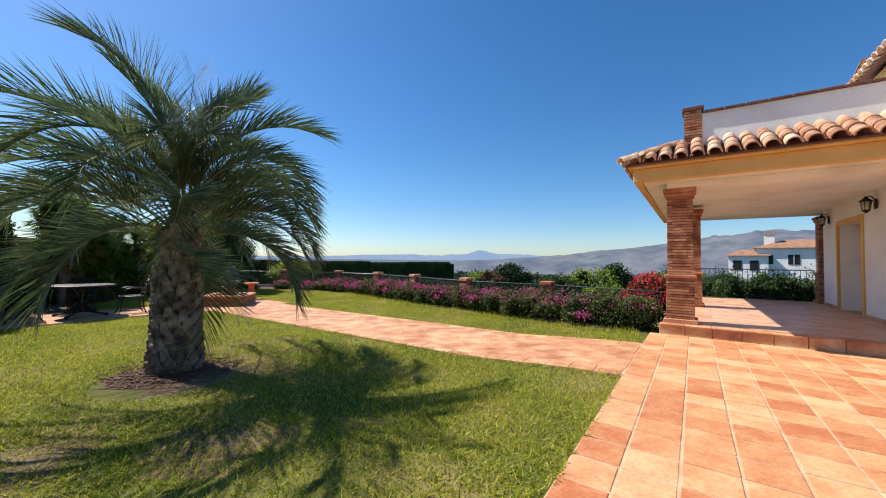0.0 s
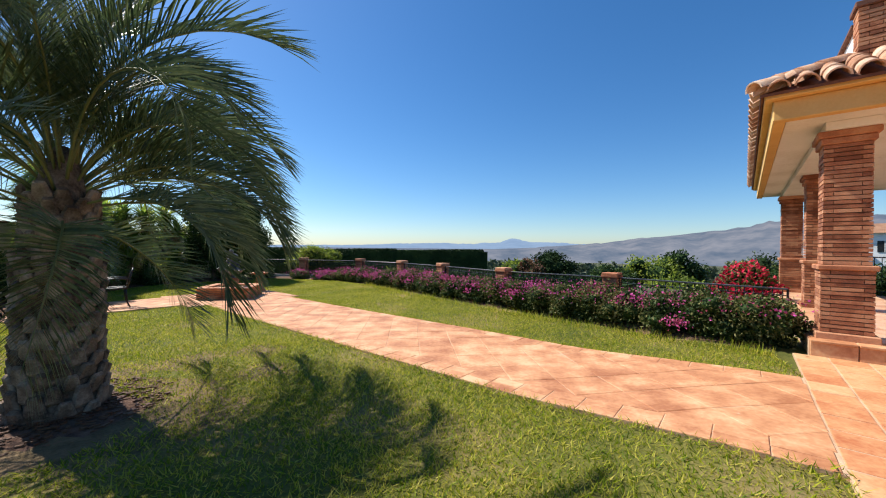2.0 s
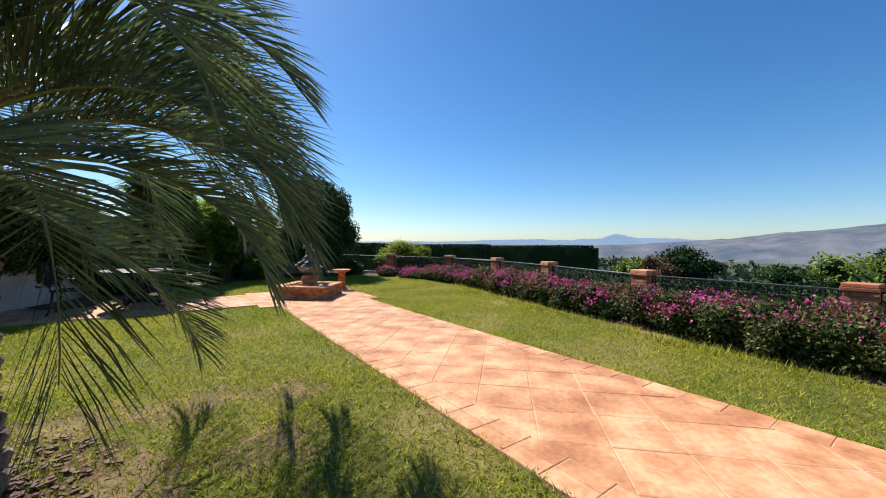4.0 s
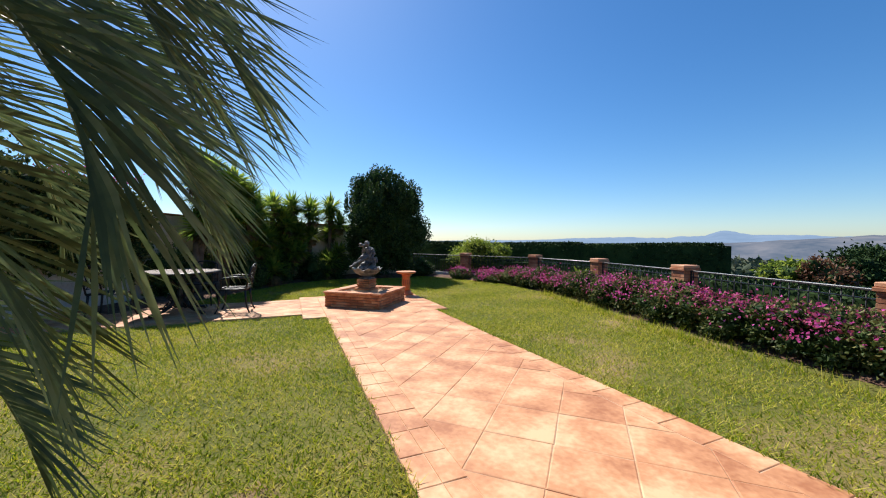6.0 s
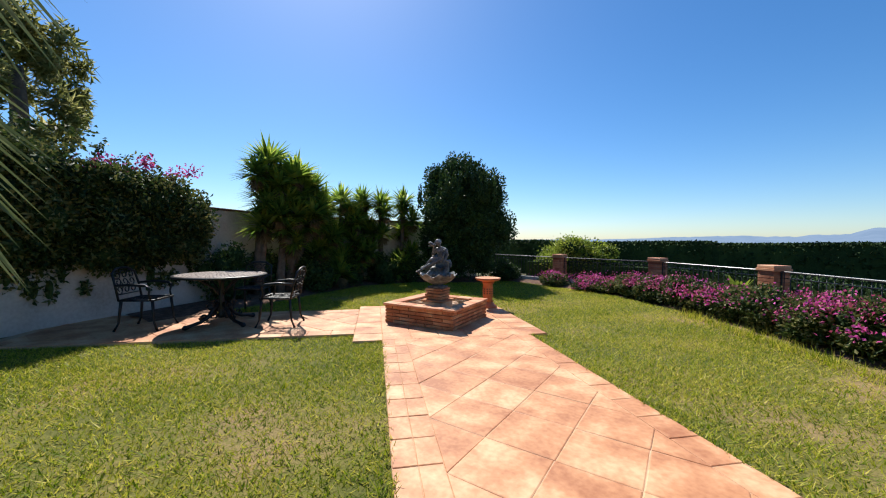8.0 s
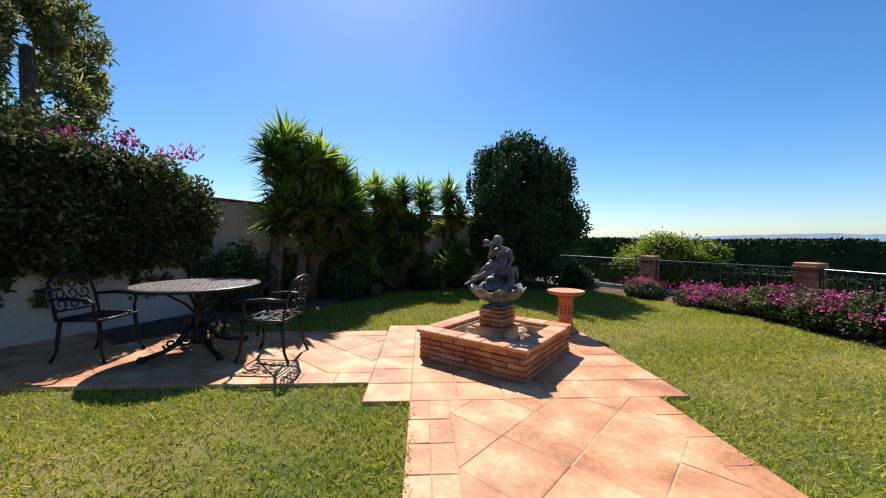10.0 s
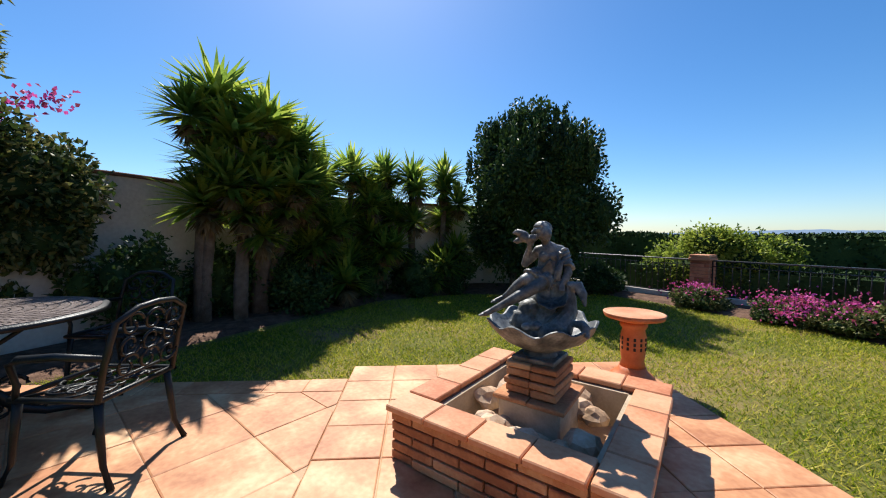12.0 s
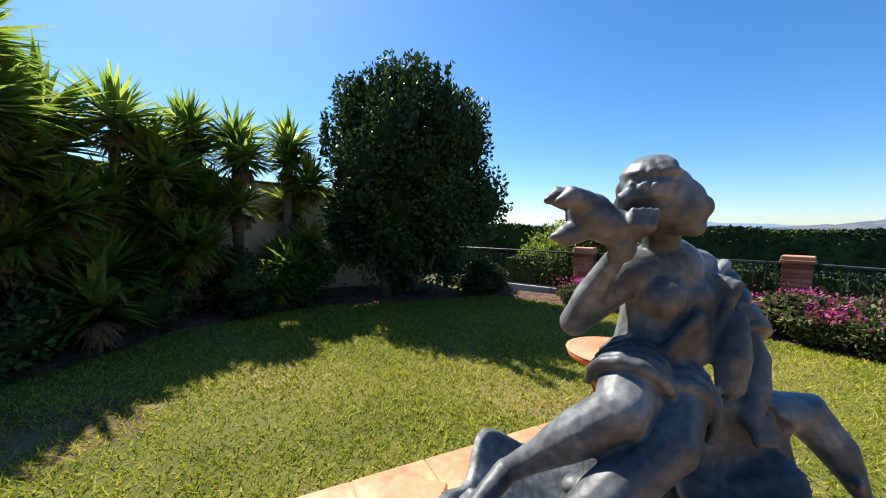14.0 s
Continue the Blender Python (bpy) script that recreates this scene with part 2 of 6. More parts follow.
def lathe(bm, profile, seg=24, centre=(0, 0, 0)):
    """A turned shape from (radius, height) pairs."""
    cx, cy, cz = centre
    rings = [[bm.verts.new((cx + r * math.cos(2 * math.pi * k / seg), cy + r * math.sin(2 * math.pi * k / seg), cz + z)) for k in range(seg)] for r, z in profile]
    for r0, r1 in zip(rings, rings[1:]):
        for k in range(seg):
            bm.faces.new((r0[k], r0[(k + 1) % seg], r1[(k + 1) % seg], r1[k])).smooth = True
    bm.faces.new(rings[0][::-1])
    bm.faces.new(rings[-1])
    return bm


def raw(name, verts, faces_n, mat, smooth_shade=False):
    """A mesh from numpy arrays: verts (N, 3), faces as an (M, k) array of equal-sized faces."""
    me = bpy.data.meshes.new(name)
    verts = np.asarray(verts, dtype=np.float32)
    faces_n = np.asarray(faces_n, dtype=np.int32)
    k = faces_n.shape[1]
    me.vertices.add(len(verts))
    me.vertices.foreach_set("co", verts.ravel())
    me.loops.add(faces_n.size)
    me.loops.foreach_set("vertex_index", faces_n.ravel())
    me.polygons.add(len(faces_n))
    me.polygons.foreach_set("loop_start", np.arange(0, faces_n.size, k, dtype=np.int32))
    me.update(calc_edges=True)
    me.materials.append(mat)
    return me


def leaves(name, centres, dirs, length, width, mat, fold=0.15):
    """Leaf blades (kite of two triangles, folded) at centres, each along its own direction."""
    n = len(centres)
    dirs = dirs / (np.linalg.norm(dirs, axis=1, keepdims=True) + 1e-9)
    side = np.cross(dirs, rng.normal(size=(n, 3)))
    side /= np.linalg.norm(side, axis=1, keepdims=True) + 1e-9
    up = np.cross(side, dirs)
    ln = (length * rng.uniform(0.65, 1.3, n))[:, None]
    wd = (width * rng.uniform(0.7, 1.25, n))[:, None]
    base, tip = centres - dirs * ln * 0.5, centres + dirs * ln * 0.5
    mid = centres + up * ln * fold * 0.4
    verts = np.stack([base, mid - side * wd * 0.5 + up * ln * fold, tip, mid + side * wd * 0.5 + up * ln * fold], 1).reshape(-1, 3)
    i = np.arange(n)[:, None] * 4
    faces = np.concatenate([i + np.array([[0, 1, 2]]), i + np.array([[0, 2, 3]])], 1).reshape(-1, 3)
    return raw(name, verts, faces, mat)


def cloud(n, blobs, shell=0.55):
    """Points and outward directions in the outer part of blobs given as (centre, radii)."""
    vol = np.array([b[1][0] * b[1][1] * b[1][2] for b in blobs]) ** 0.67
    pick = rng.choice(len(blobs), n, p=vol / vol.sum())
    c = np.array([b[0] for b in blobs], dtype=float)[pick]
    r = np.array([b[1] for b in blobs], dtype=float)[pick]
    d = rng.normal(size=(n, 3))
    d /= np.linalg.norm(d, axis=1, keepdims=True)
    rad = shell + (1.06 - shell) * rng.uniform(0, 1, n) ** 0.6
    return c + d * r * rad[:, None] + rng.normal(size=(n, 3)) * 0.13 * r.min(1)[:, None], d + rng.normal(size=(n, 3)) * 0.7


def polyline(pts, step):
    """Points at even steps along a line, with the headings."""
    pts = [Vector(p) for p in pts]
    out = []
    for a, b in zip(pts, pts[1:]):
        n = max(1, round((b - a).length / step))
        for i in range(n):
            out.append((a.lerp(b, (i + 0.5) / n), math.atan2(b.y - a.y, b.x - a.x), (b - a).length / n))
    return out


def clip_poly(poly, u0, u1, v0, v1):
    for ax, lim, sign in ((0, u0, 1), (0, u1, -1), (1, v0, 1), (1, v1, -1)):
        out = []
        for i, p in enumerate(poly):
            q = poly[(i + 1) % len(poly)]
            a, b = sign * (p[ax] - lim), sign * (q[ax] - lim)
            if a >= 0:
                out.append(p)
            if a * b < 0:
                t = a / (a - b)
                out.append((p[0] + t * (q[0] - p[0]), p[1] + t * (q[1] - p[1])))
        poly = out
        if len(poly) < 3:
            return []
    return poly


def slab(name, poly, thick, mat, parent, lift=0.0, inset=0.004):
    """A paving piece: outline in path coordinates, lying on the ground's slope, with a bevelled top."""
    cu, cv = sum(p[0] for p in poly) / len(poly), sum(p[1] for p in poly) / len(poly)
    poly = [(p[0] + (cu - p[0]) * inset / max(0.03, math.hypot(p[0] - cu, p[1] - cv)), p[1] + (cv - p[1]) * inset / max(0.03, math.hypot(p[0] - cu, p[1] - cv))) for p in poly]
    ca = random.uniform(-0.012, 0.012)
    poly = [(cu + (p[0] - cu) - ca * (p[1] - cv), cv + (p[1] - cv) + ca * (p[0] - cu)) for p in poly]
    bm = bmesh.new()
    tilt = (random.uniform(-0.006, 0.006), random.uniform(-0.006, 0.006))
    up = random.uniform(0, 0.003)
    low, mid, top = [], [], []
    for p in poly:
        w = W(*p)
        z = float(gz(w.x, w.y)) + lift + up + tilt[0] * (p[0] - cu) + tilt[1] * (p[1] - cv)
        low.append(bm.verts.new((w.x, w.y, z - thick)))
        mid.append(bm.verts.new((w.x, w.y, z - 0.003)))
        q = W(p[0] + (cu - p[0]) * 0.03, p[1] + (cv - p[1]) * 0.03)
        top.append(bm.verts.new((q.x, q.y, z)))
    n = len(poly)
    for a, b in ((low, mid), (mid, top)):
        for k in range(n):
            bm.faces.new((a[k], a[(k + 1) % n], b[(k + 1) % n], b[k]))
    bm.faces.new(top)
    bmesh.ops.recalc_face_normals(bm, faces=bm.faces)
    if sum(f.normal.z for f in bm.faces if len(f.verts) == n) < 0:
        bmesh.ops.reverse_faces(bm, faces=bm.faces)
    return part(name, bm, mat, parent)


# ---- ground: one sheet to the horizon ----
WALL_LINE = [(-4.6, -3.5), (-9.98, 6.33), (-12.35, 10.65), (-12.9, 13.6), (-12.3, 16.6), (-11.2, 17.9)]
BED_FRONT = [(3.75, 6.95), (3.2, 7.45), (2.35, 8.5), (0.45, 10.2), (-1.5, 12.3), (-3.7, 14.7), (-5.6, 16.1), (-8.2, 16.9), (-9.4, 17.1)]
PILLARS = [(2.9, 10.0), (0.74, 11.45), (-1.05, 13.8), (-2.8, 15.75), (-4.95, 17.3), (-7.6, 17.5)]
BED_BACK = [(-9.3, 8.2), (-10.2, 9.9), (-10.9, 11.6), (-11.5, 13.1), (-11.2, 14.9), (-9.4, 16.7)]

DRY = [(-2.75, 4.75, 0.95), (-1.7, 2.85, 0.55), (-2.9, 2.6, 0.5), (-9.9, 11.6, 0.6), (-3.9, 5.6, 0.5), (-2.9, 6.6, 0.42), (-3.4, 6.2, 0.4), (-2.4, 5.9, 0.35)]  # dry patches: x, y, radius


def ground_height(x, y):
    r = np.hypot(x + 4, y - 9)
    inside = gz(x, y) - 0.012
    drop = -9 * smooth(11.5, 42, r) - 60 * smooth(60, 900, r)
    und = 0.8 * np.sin(x * 0.05 + 1) * np.cos(y * 0.045) * smooth(20, 70, r)
    return inside + drop + und


def build_ground():
    near = np.arange(-20, 20.01, 0.2)
    far = np.array([23, 27, 32, 40, 50, 65, 90, 130, 200, 320, 520, 900, 1600, 3000, 4800], dtype=float)
    xs = np.concatenate([-far[::-1], near, far]) - 4
    ys = np.concatenate([-far[::-1], near, far]) + 8
    X, Y = np.meshgrid(xs, ys)
    Z = ground_height(X, Y)
    verts = np.stack([X.ravel(), Y.ravel(), Z.ravel()], 1)
    nx, ny = len(xs), len(ys)
    i, j = np.meshgrid(np.arange(nx - 1), np.arange(ny - 1))
    a = (j * nx + i).ravel()
    faces = np.stack([a, a + 1, a + nx + 1, a + nx], 1)
    me = raw("ground", verts, faces, M_LAWN)
    me.materials.append(M_SCRUB)
    me.materials.append(M_SOIL)
    me.materials.append(M_DRY)
    cx, cy = verts[faces, 0].mean(1), verts[faces, 1].mean(1)
    idx = np.zeros(len(faces), dtype=np.int32)
    garden = WALL_LINE + PILLARS[::-1] + [(5.0, 7.9), (9.0, 2.0), (6.0, -6.0), (-2.0, -8.0)]
    idx[~in_poly(cx, cy, garden)] = 1
    wob = 0.25 * np.sin(cx * 5.1 + 1) * np.sin(cy * 4.3)
    for px, py, pr in DRY:
        idx[np.hypot(cx - px, cy - py) < pr * (0.85 + wob)] = 3
    idx[((cx + 3.5) ** 2 + (cy - 4.8) ** 2) < 0.6] = 2
    me.polygons.foreach_set("material_index", idx)
    me.polygons.foreach_set("use_smooth", np.ones(len(faces), dtype=bool))
    tagged(new("ground", me), "mown green lawn with dry patches sloping to scrub", "ground", kind="structure")



def in_poly(x, y, poly):
    inside = np.zeros(len(x), dtype=bool)
    for (x0, y0), (x1, y1) in zip(poly, poly[1:] + poly[:1]):
        hit = ((y0 > y) != (y1 > y)) & (x < (x1 - x0) * (y - y0) / (y1 - y0 + 1e-12) + x0)
        inside ^= hit
    return inside


build_ground()


# ---- bed soil, raised behind its front edge ----
def build_beds():
    back = [(5.0, 8.6), (3.6, 10.2), (1.15, 11.8), (-0.75, 14.15), (-2.4, 16.3), (-4.6, 17.9), (-7.6, 18.1), (-9.8, 18.1), (-10.4, 18.0)]
    for front, rear, label in ((BED_FRONT, back, "flower bed of dry dark soil along the fence"),
                               (BED_BACK, [(-10.6, 7.9), (-11.6, 9.8), (-12.2, 11.0), (-12.6, 13.6), (-12.0, 16.3), (-10.6, 17.6)], "shaded planting bed of dark soil along the wall")):
        bm = bmesh.new()
        rows = []
        for k in range(7):
            t = k / 6
            row = []
            for a, b in zip(front, rear):
                p = Vector(a).lerp(Vector(b), t)
                row.append(bm.verts.new((p.x, p.y, float(gz(p.x, p.y)) - 0.05 + 0.09 * math.sin(min(1, t * 3) * 1.57) + random.uniform(-0.015, 0.015))))
            rows.append(row)
        for r0, r1 in zip(rows, rows[1:]):
            for k in range(len(r0) - 1):
                bm.faces.new((r0[k], r0[k + 1], r1[k + 1], r1[k])).smooth = True
        bmesh.ops.recalc_face_normals(bm, faces=bm.faces)
        tagged(part("flower_bed", bm, M_SOIL), label, "bed", kind="structure")


build_beds()


# ---- paving ----
def tiles_square(name, parent, u0, u1, v0, v1, size, mat, lift=0.02, joint=0.005):
    nu, nv = max(1, round((u1 - u0) / size)), max(1, round((v1 - v0) / size))
    for i in range(nu):
        for j in range(nv):
            a, b = u0 + (u1 - u0) * i / nu, u0 + (u1 - u0) * (i + 1) / nu
            c, d = v0 + (v1 - v0) * j / nv, v0 + (v1 - v0) * (j + 1) / nv
            slab(name, [(a, c), (b, c), (b, d), (a, d)], 0.03, mat, parent, lift, joint)


def tiles_diagonal(name, parent, u0, u1, v0, v1, size, mat, lift=0.02):
    h = size / math.sqrt(2)
    for i in range(int((u1 - u0) / h) + 3):
        for j in range(-1, int((v1 - v0) / h) + 3):
            if (i + j) % 2:
                continue
            cu, cv = u0 + i * h, v0 + j * h
            poly = clip_poly([(cu - h, cv), (cu, cv - h), (cu + h, cv), (cu, cv + h)], u0, u1, v0, v1)
            if len(poly) >= 3:
                area = abs(sum(p[0] * q[1] - q[0] * p[1] for p, q in zip(poly, poly[1:] + poly[:1]))) / 2
                if area > 0.006:
                    slab(name, poly, 0.03, mat, parent, lift, 0.003)


def under(name, u0, u1, v0, v1, lift, label, category="pavement"):
    """Mortar bed under a stretch of paving."""
    bm = bmesh.new()
    n = max(2, round(abs(u1 - u0) / 0.5))
    top = []
    for i in range(n + 1):
        u = u0 + (u1 - u0) * i / n
        row = []
        for v in (v0, v1):
            w = W(u, v)
            row.append(bm.verts.new((w.x, w.y, float(gz(w.x, w.y)) + lift)))
            row.append(bm.verts.new((w.x, w.y, float(gz(w.x, w.y)) - 0.15)))
        top.append(row)
    for a, b in zip(top, top[1:]):
        bm.faces.new((a[0], b[0], b[2], a[2]))
        bm.faces.new((a[0], a[1], b[1], b[0]))
        bm.faces.new((a[2], b[2], b[3], a[3]))
    bm.faces.new((top[0][0], top[0][2], top[0][3], top[0][1]))
    bm.faces.new((top[-1][0], top[-1][1], top[-1][3], top[-1][2]))
    bmesh.ops.recalc_face_normals(bm, faces=bm.faces)
    return tagged(part(name, bm, M_MORTAR), label, category, kind="structure")


def build_paving():
    path = under("pavement_path", 0.70, 11.0, 4.68, 6.73, 0.0175, "garden path of worn terracotta tiles laid diagonally")
    tiles_diagonal("tile", path, 0.706, 11.0, 4.98, 6.50, 0.46, M_TILE)
    for v0, v1 in ((4.68, 4.83), (4.83, 4.98), (6.50, 6.73)):
        n = 34
        for i in range(n):
            a, b = 0.72 + 10.28 * i / n, 0.72 + 10.28 * (i + 1) / n
            slab("border_tile", [(a, v0), (b, v0), (b, v1), (a, v1)], 0.03, M_TILE, path, 0.021)
    court = under("pavement_fountain", 11.0, 13.5, 4.3, 7.0, 0.012, "square of terracotta tiles round the fountain")
    tiles_square("tile", court, 11.0, 13.5, 4.3, 7.0, 0.38, M_TILE)
    patio = under("pavement_patio", 11.38, 13.2, -0.15, 4.3, 0.015, "seating patio of terracotta tiles beside the lawn")
    tiles_diagonal("tile", patio, 11.62, 12.95, 0.0, 4.3, 0.5, M_TILE)
    for u0, u1 in ((11.38, 11.62), (12.95, 13.2)):
        for i in range(14):
            a, b = -0.15 + 4.45 * i / 14, -0.15 + 4.45 * (i + 1) / 14
            slab("border_tile", [(u0, a), (u1, a), (u1, b), (u0, b)], 0.03, M_TILE, patio, 0.02)
    terrace = under("pavement_terrace", -9.0, 0.70, -6.0, 7.9, 0.0165, "house terrace of large sunlit terracotta tiles")
    tiles_square("tile", terrace, -5.0, 0.40, 0.4, 7.9, 0.31, M_TERRACE, joint=0.011)
    tiles_square("edge_tile", terrace, 0.40, 0.70, 0.4, 7.9, 0.31, M_TERRACE, joint=0.011)


# ---- house ----
FLOOR, COL_TOP = 0.08, 2.62


def brick_shaft(parent, u, v, half, z0, z1, mat=M_BRICK, course=0.052, name="brick"):
    """Courses of thin bricks round a mortar core, each course proud and uneven."""
    part("core", uvbox(u - half + 0.03, u + half - 0.03, v - half + 0.03, v + half - 0.03, z0, z1), M_JOINT, parent)
    n = round((z1 - z0) / course)
    h = (z1 - z0) / n
    for i in range(n):
        z = z0 + i * h
        long_u = i % 2
        for s in (-1, 1):
            j = random.uniform(-0.004, 0.004)
            lo, hi = z + 0.005 + random.uniform(0, 0.002), z + h - 0.005
            long_b = half if long_u else half - 0.09
            b = uvbox(u - long_b, u + long_b, v + s * (half - 0.085), v + s * (half + j), lo, hi)
            part(name, b, mat, parent)
            long_b = half - 0.09 if long_u else half
            b = uvbox(u + s * (half - 0.085), u + s * (half + j), v - long_b, v + long_b, lo, hi)
            part(name, b, mat, parent)


def column(u, v, label):
    t = thing("brick_column", label=label, category="column", group="porch columns")
    t.matrix_basis = Matrix.Identity(4)
    part("plinth", uvbox(u - 0.27, u + 0.27, v - 0.27, v + 0.27, -0.14, FLOOR + 0.08, 0.01), M_BRICK, t)
    brick_shaft(t, u, v, 0.225, FLOOR + 0.08, 0.92)
    part("band", uvbox(u - 0.255, u + 0.255, v - 0.255, v + 0.255, 0.92, 0.985, 0.012), M_BRICK, t)
    brick_shaft(t, u, v, 0.205, 0.985, COL_TOP - 0.16)
    part("capital", uvbox(u - 0.235, u + 0.235, v - 0.235, v + 0.235, COL_TOP - 0.16, COL_TOP - 0.08, 0.012), M_BRICK, t)
    part("cap_slab", uvbox(u - 0.265, u + 0.265, v - 0.265, v + 0.265, COL_TOP - 0.08, COL_TOP, 0.012), M_BRICK, t)


def roof_tile_mesh(length=0.42, r0=0.105, r1=0.085):
    """A barrel clay tile along local x, open below."""
    bm = bmesh.new()
    seg = 7
    rows = []
    for x, r in ((0, r0), (length, r1)):
        for rr in (r, r - 0.016):
            rows.append([bm.verts.new((x, rr * math.cos(math.pi * k / seg), rr * math.sin(math.pi * k / seg))) for k in range(seg + 1)])
    a, b, c, d = rows
    for k in range(seg):
        bm.faces.new((a[k], a[k + 1], c[k + 1], c[k])).smooth = True
        bm.faces.new((b[k], d[k], d[k + 1], b[k + 1])).smooth = True
        bm.faces.new((a[k], b[k], b[k + 1], a[k + 1]))
    bmesh.ops.recalc_face_normals(bm, faces=bm.faces)
    return mesh_of(bm, "roof_tile", M_ROOF)


def lay_tiles(parent, me, start, along, up, count, rows, pitch, slope, skip=None):
    """Rows of barrel tiles: start at the eave, along = eave direction, up = horizontal direction up the slope."""
    rot = Matrix((up.to_3d(), along.to_3d(), Vector((0, 0, 1)))).transposed()
    if rot.determinant() < 0:
        rot = Matrix((up.to_3d(), -along.to_3d(), Vector((0, 0, 1)))).transposed()
    for r in range(rows):
        for i in range(count):
            if skip and skip(i, r):
                continue
            p = start + along.to_3d() * (i + 0.5) * pitch + up.to_3d() * r * 0.33 * math.cos(slope) + Vector((0, 0, r * 0.33 * math.sin(slope)))
            ob = new("roof_tile", me)
            ob.parent = parent
            ob.matrix_basis = Matrix.Translation(p + Vector((0, 0, random.uniform(-0.006, 0.006)))) @ rot.to_4x4() @ Matrix.Rotation(-slope + random.uniform(-0.02, 0.02), 4, "Y") @ Matrix.Rotation(random.uniform(-0.03, 0.03), 4, "Z")


def wall_lamp(u, v, z):
    t = thing("wall_lamp", label="black iron wall lantern with glass on white wall", category="lamp", group="porch lanterns")
    t.matrix_basis = Matrix.Translation(W(u, v, z)) @ Matrix.Rotation(math.atan2(DU.y, DU.x), 4, "Z")
    part("backplate", boxm((-0.0, 0, 0), (0.03, 0.11, 0.2), 0, 0.01), M_IRON, t)
    part("arm", tube(bmesh.new(), [(0, 0, 0.08), (0.06, 0, 0.16), (0.13, 0, 0.15)], 0.012), M_IRON, t)
    part("roof", lathe(bmesh.new(), [(0.02, 0.16), (0.03, 0.13), (0.1, 0.07), (0.105, 0.055)], 6, (0.13, 0, 0)), M_IRON, t)
    part("glass", lathe(bmesh.new(), [(0.052, -0.13), (0.078, 0.055)], 6, (0.13, 0, 0)), M_GLASS, t)
    for k in range(6):
        a = 2 * math.pi * k / 6
        part("bar", tube(bmesh.new(), [(0.13 + 0.055 * math.cos(a), 0.055 * math.sin(a), -0.13), (0.13 + 0.082 * math.cos(a), 0.082 * math.sin(a), 0.06)], 0.006, 5), M_IRON, t)
    part("base", lathe(bmesh.new(), [(0.01, -0.18), (0.03, -0.16), (0.06, -0.13), (0.06, -0.115)], 6, (0.13, 0, 0)), M_IRON, t)


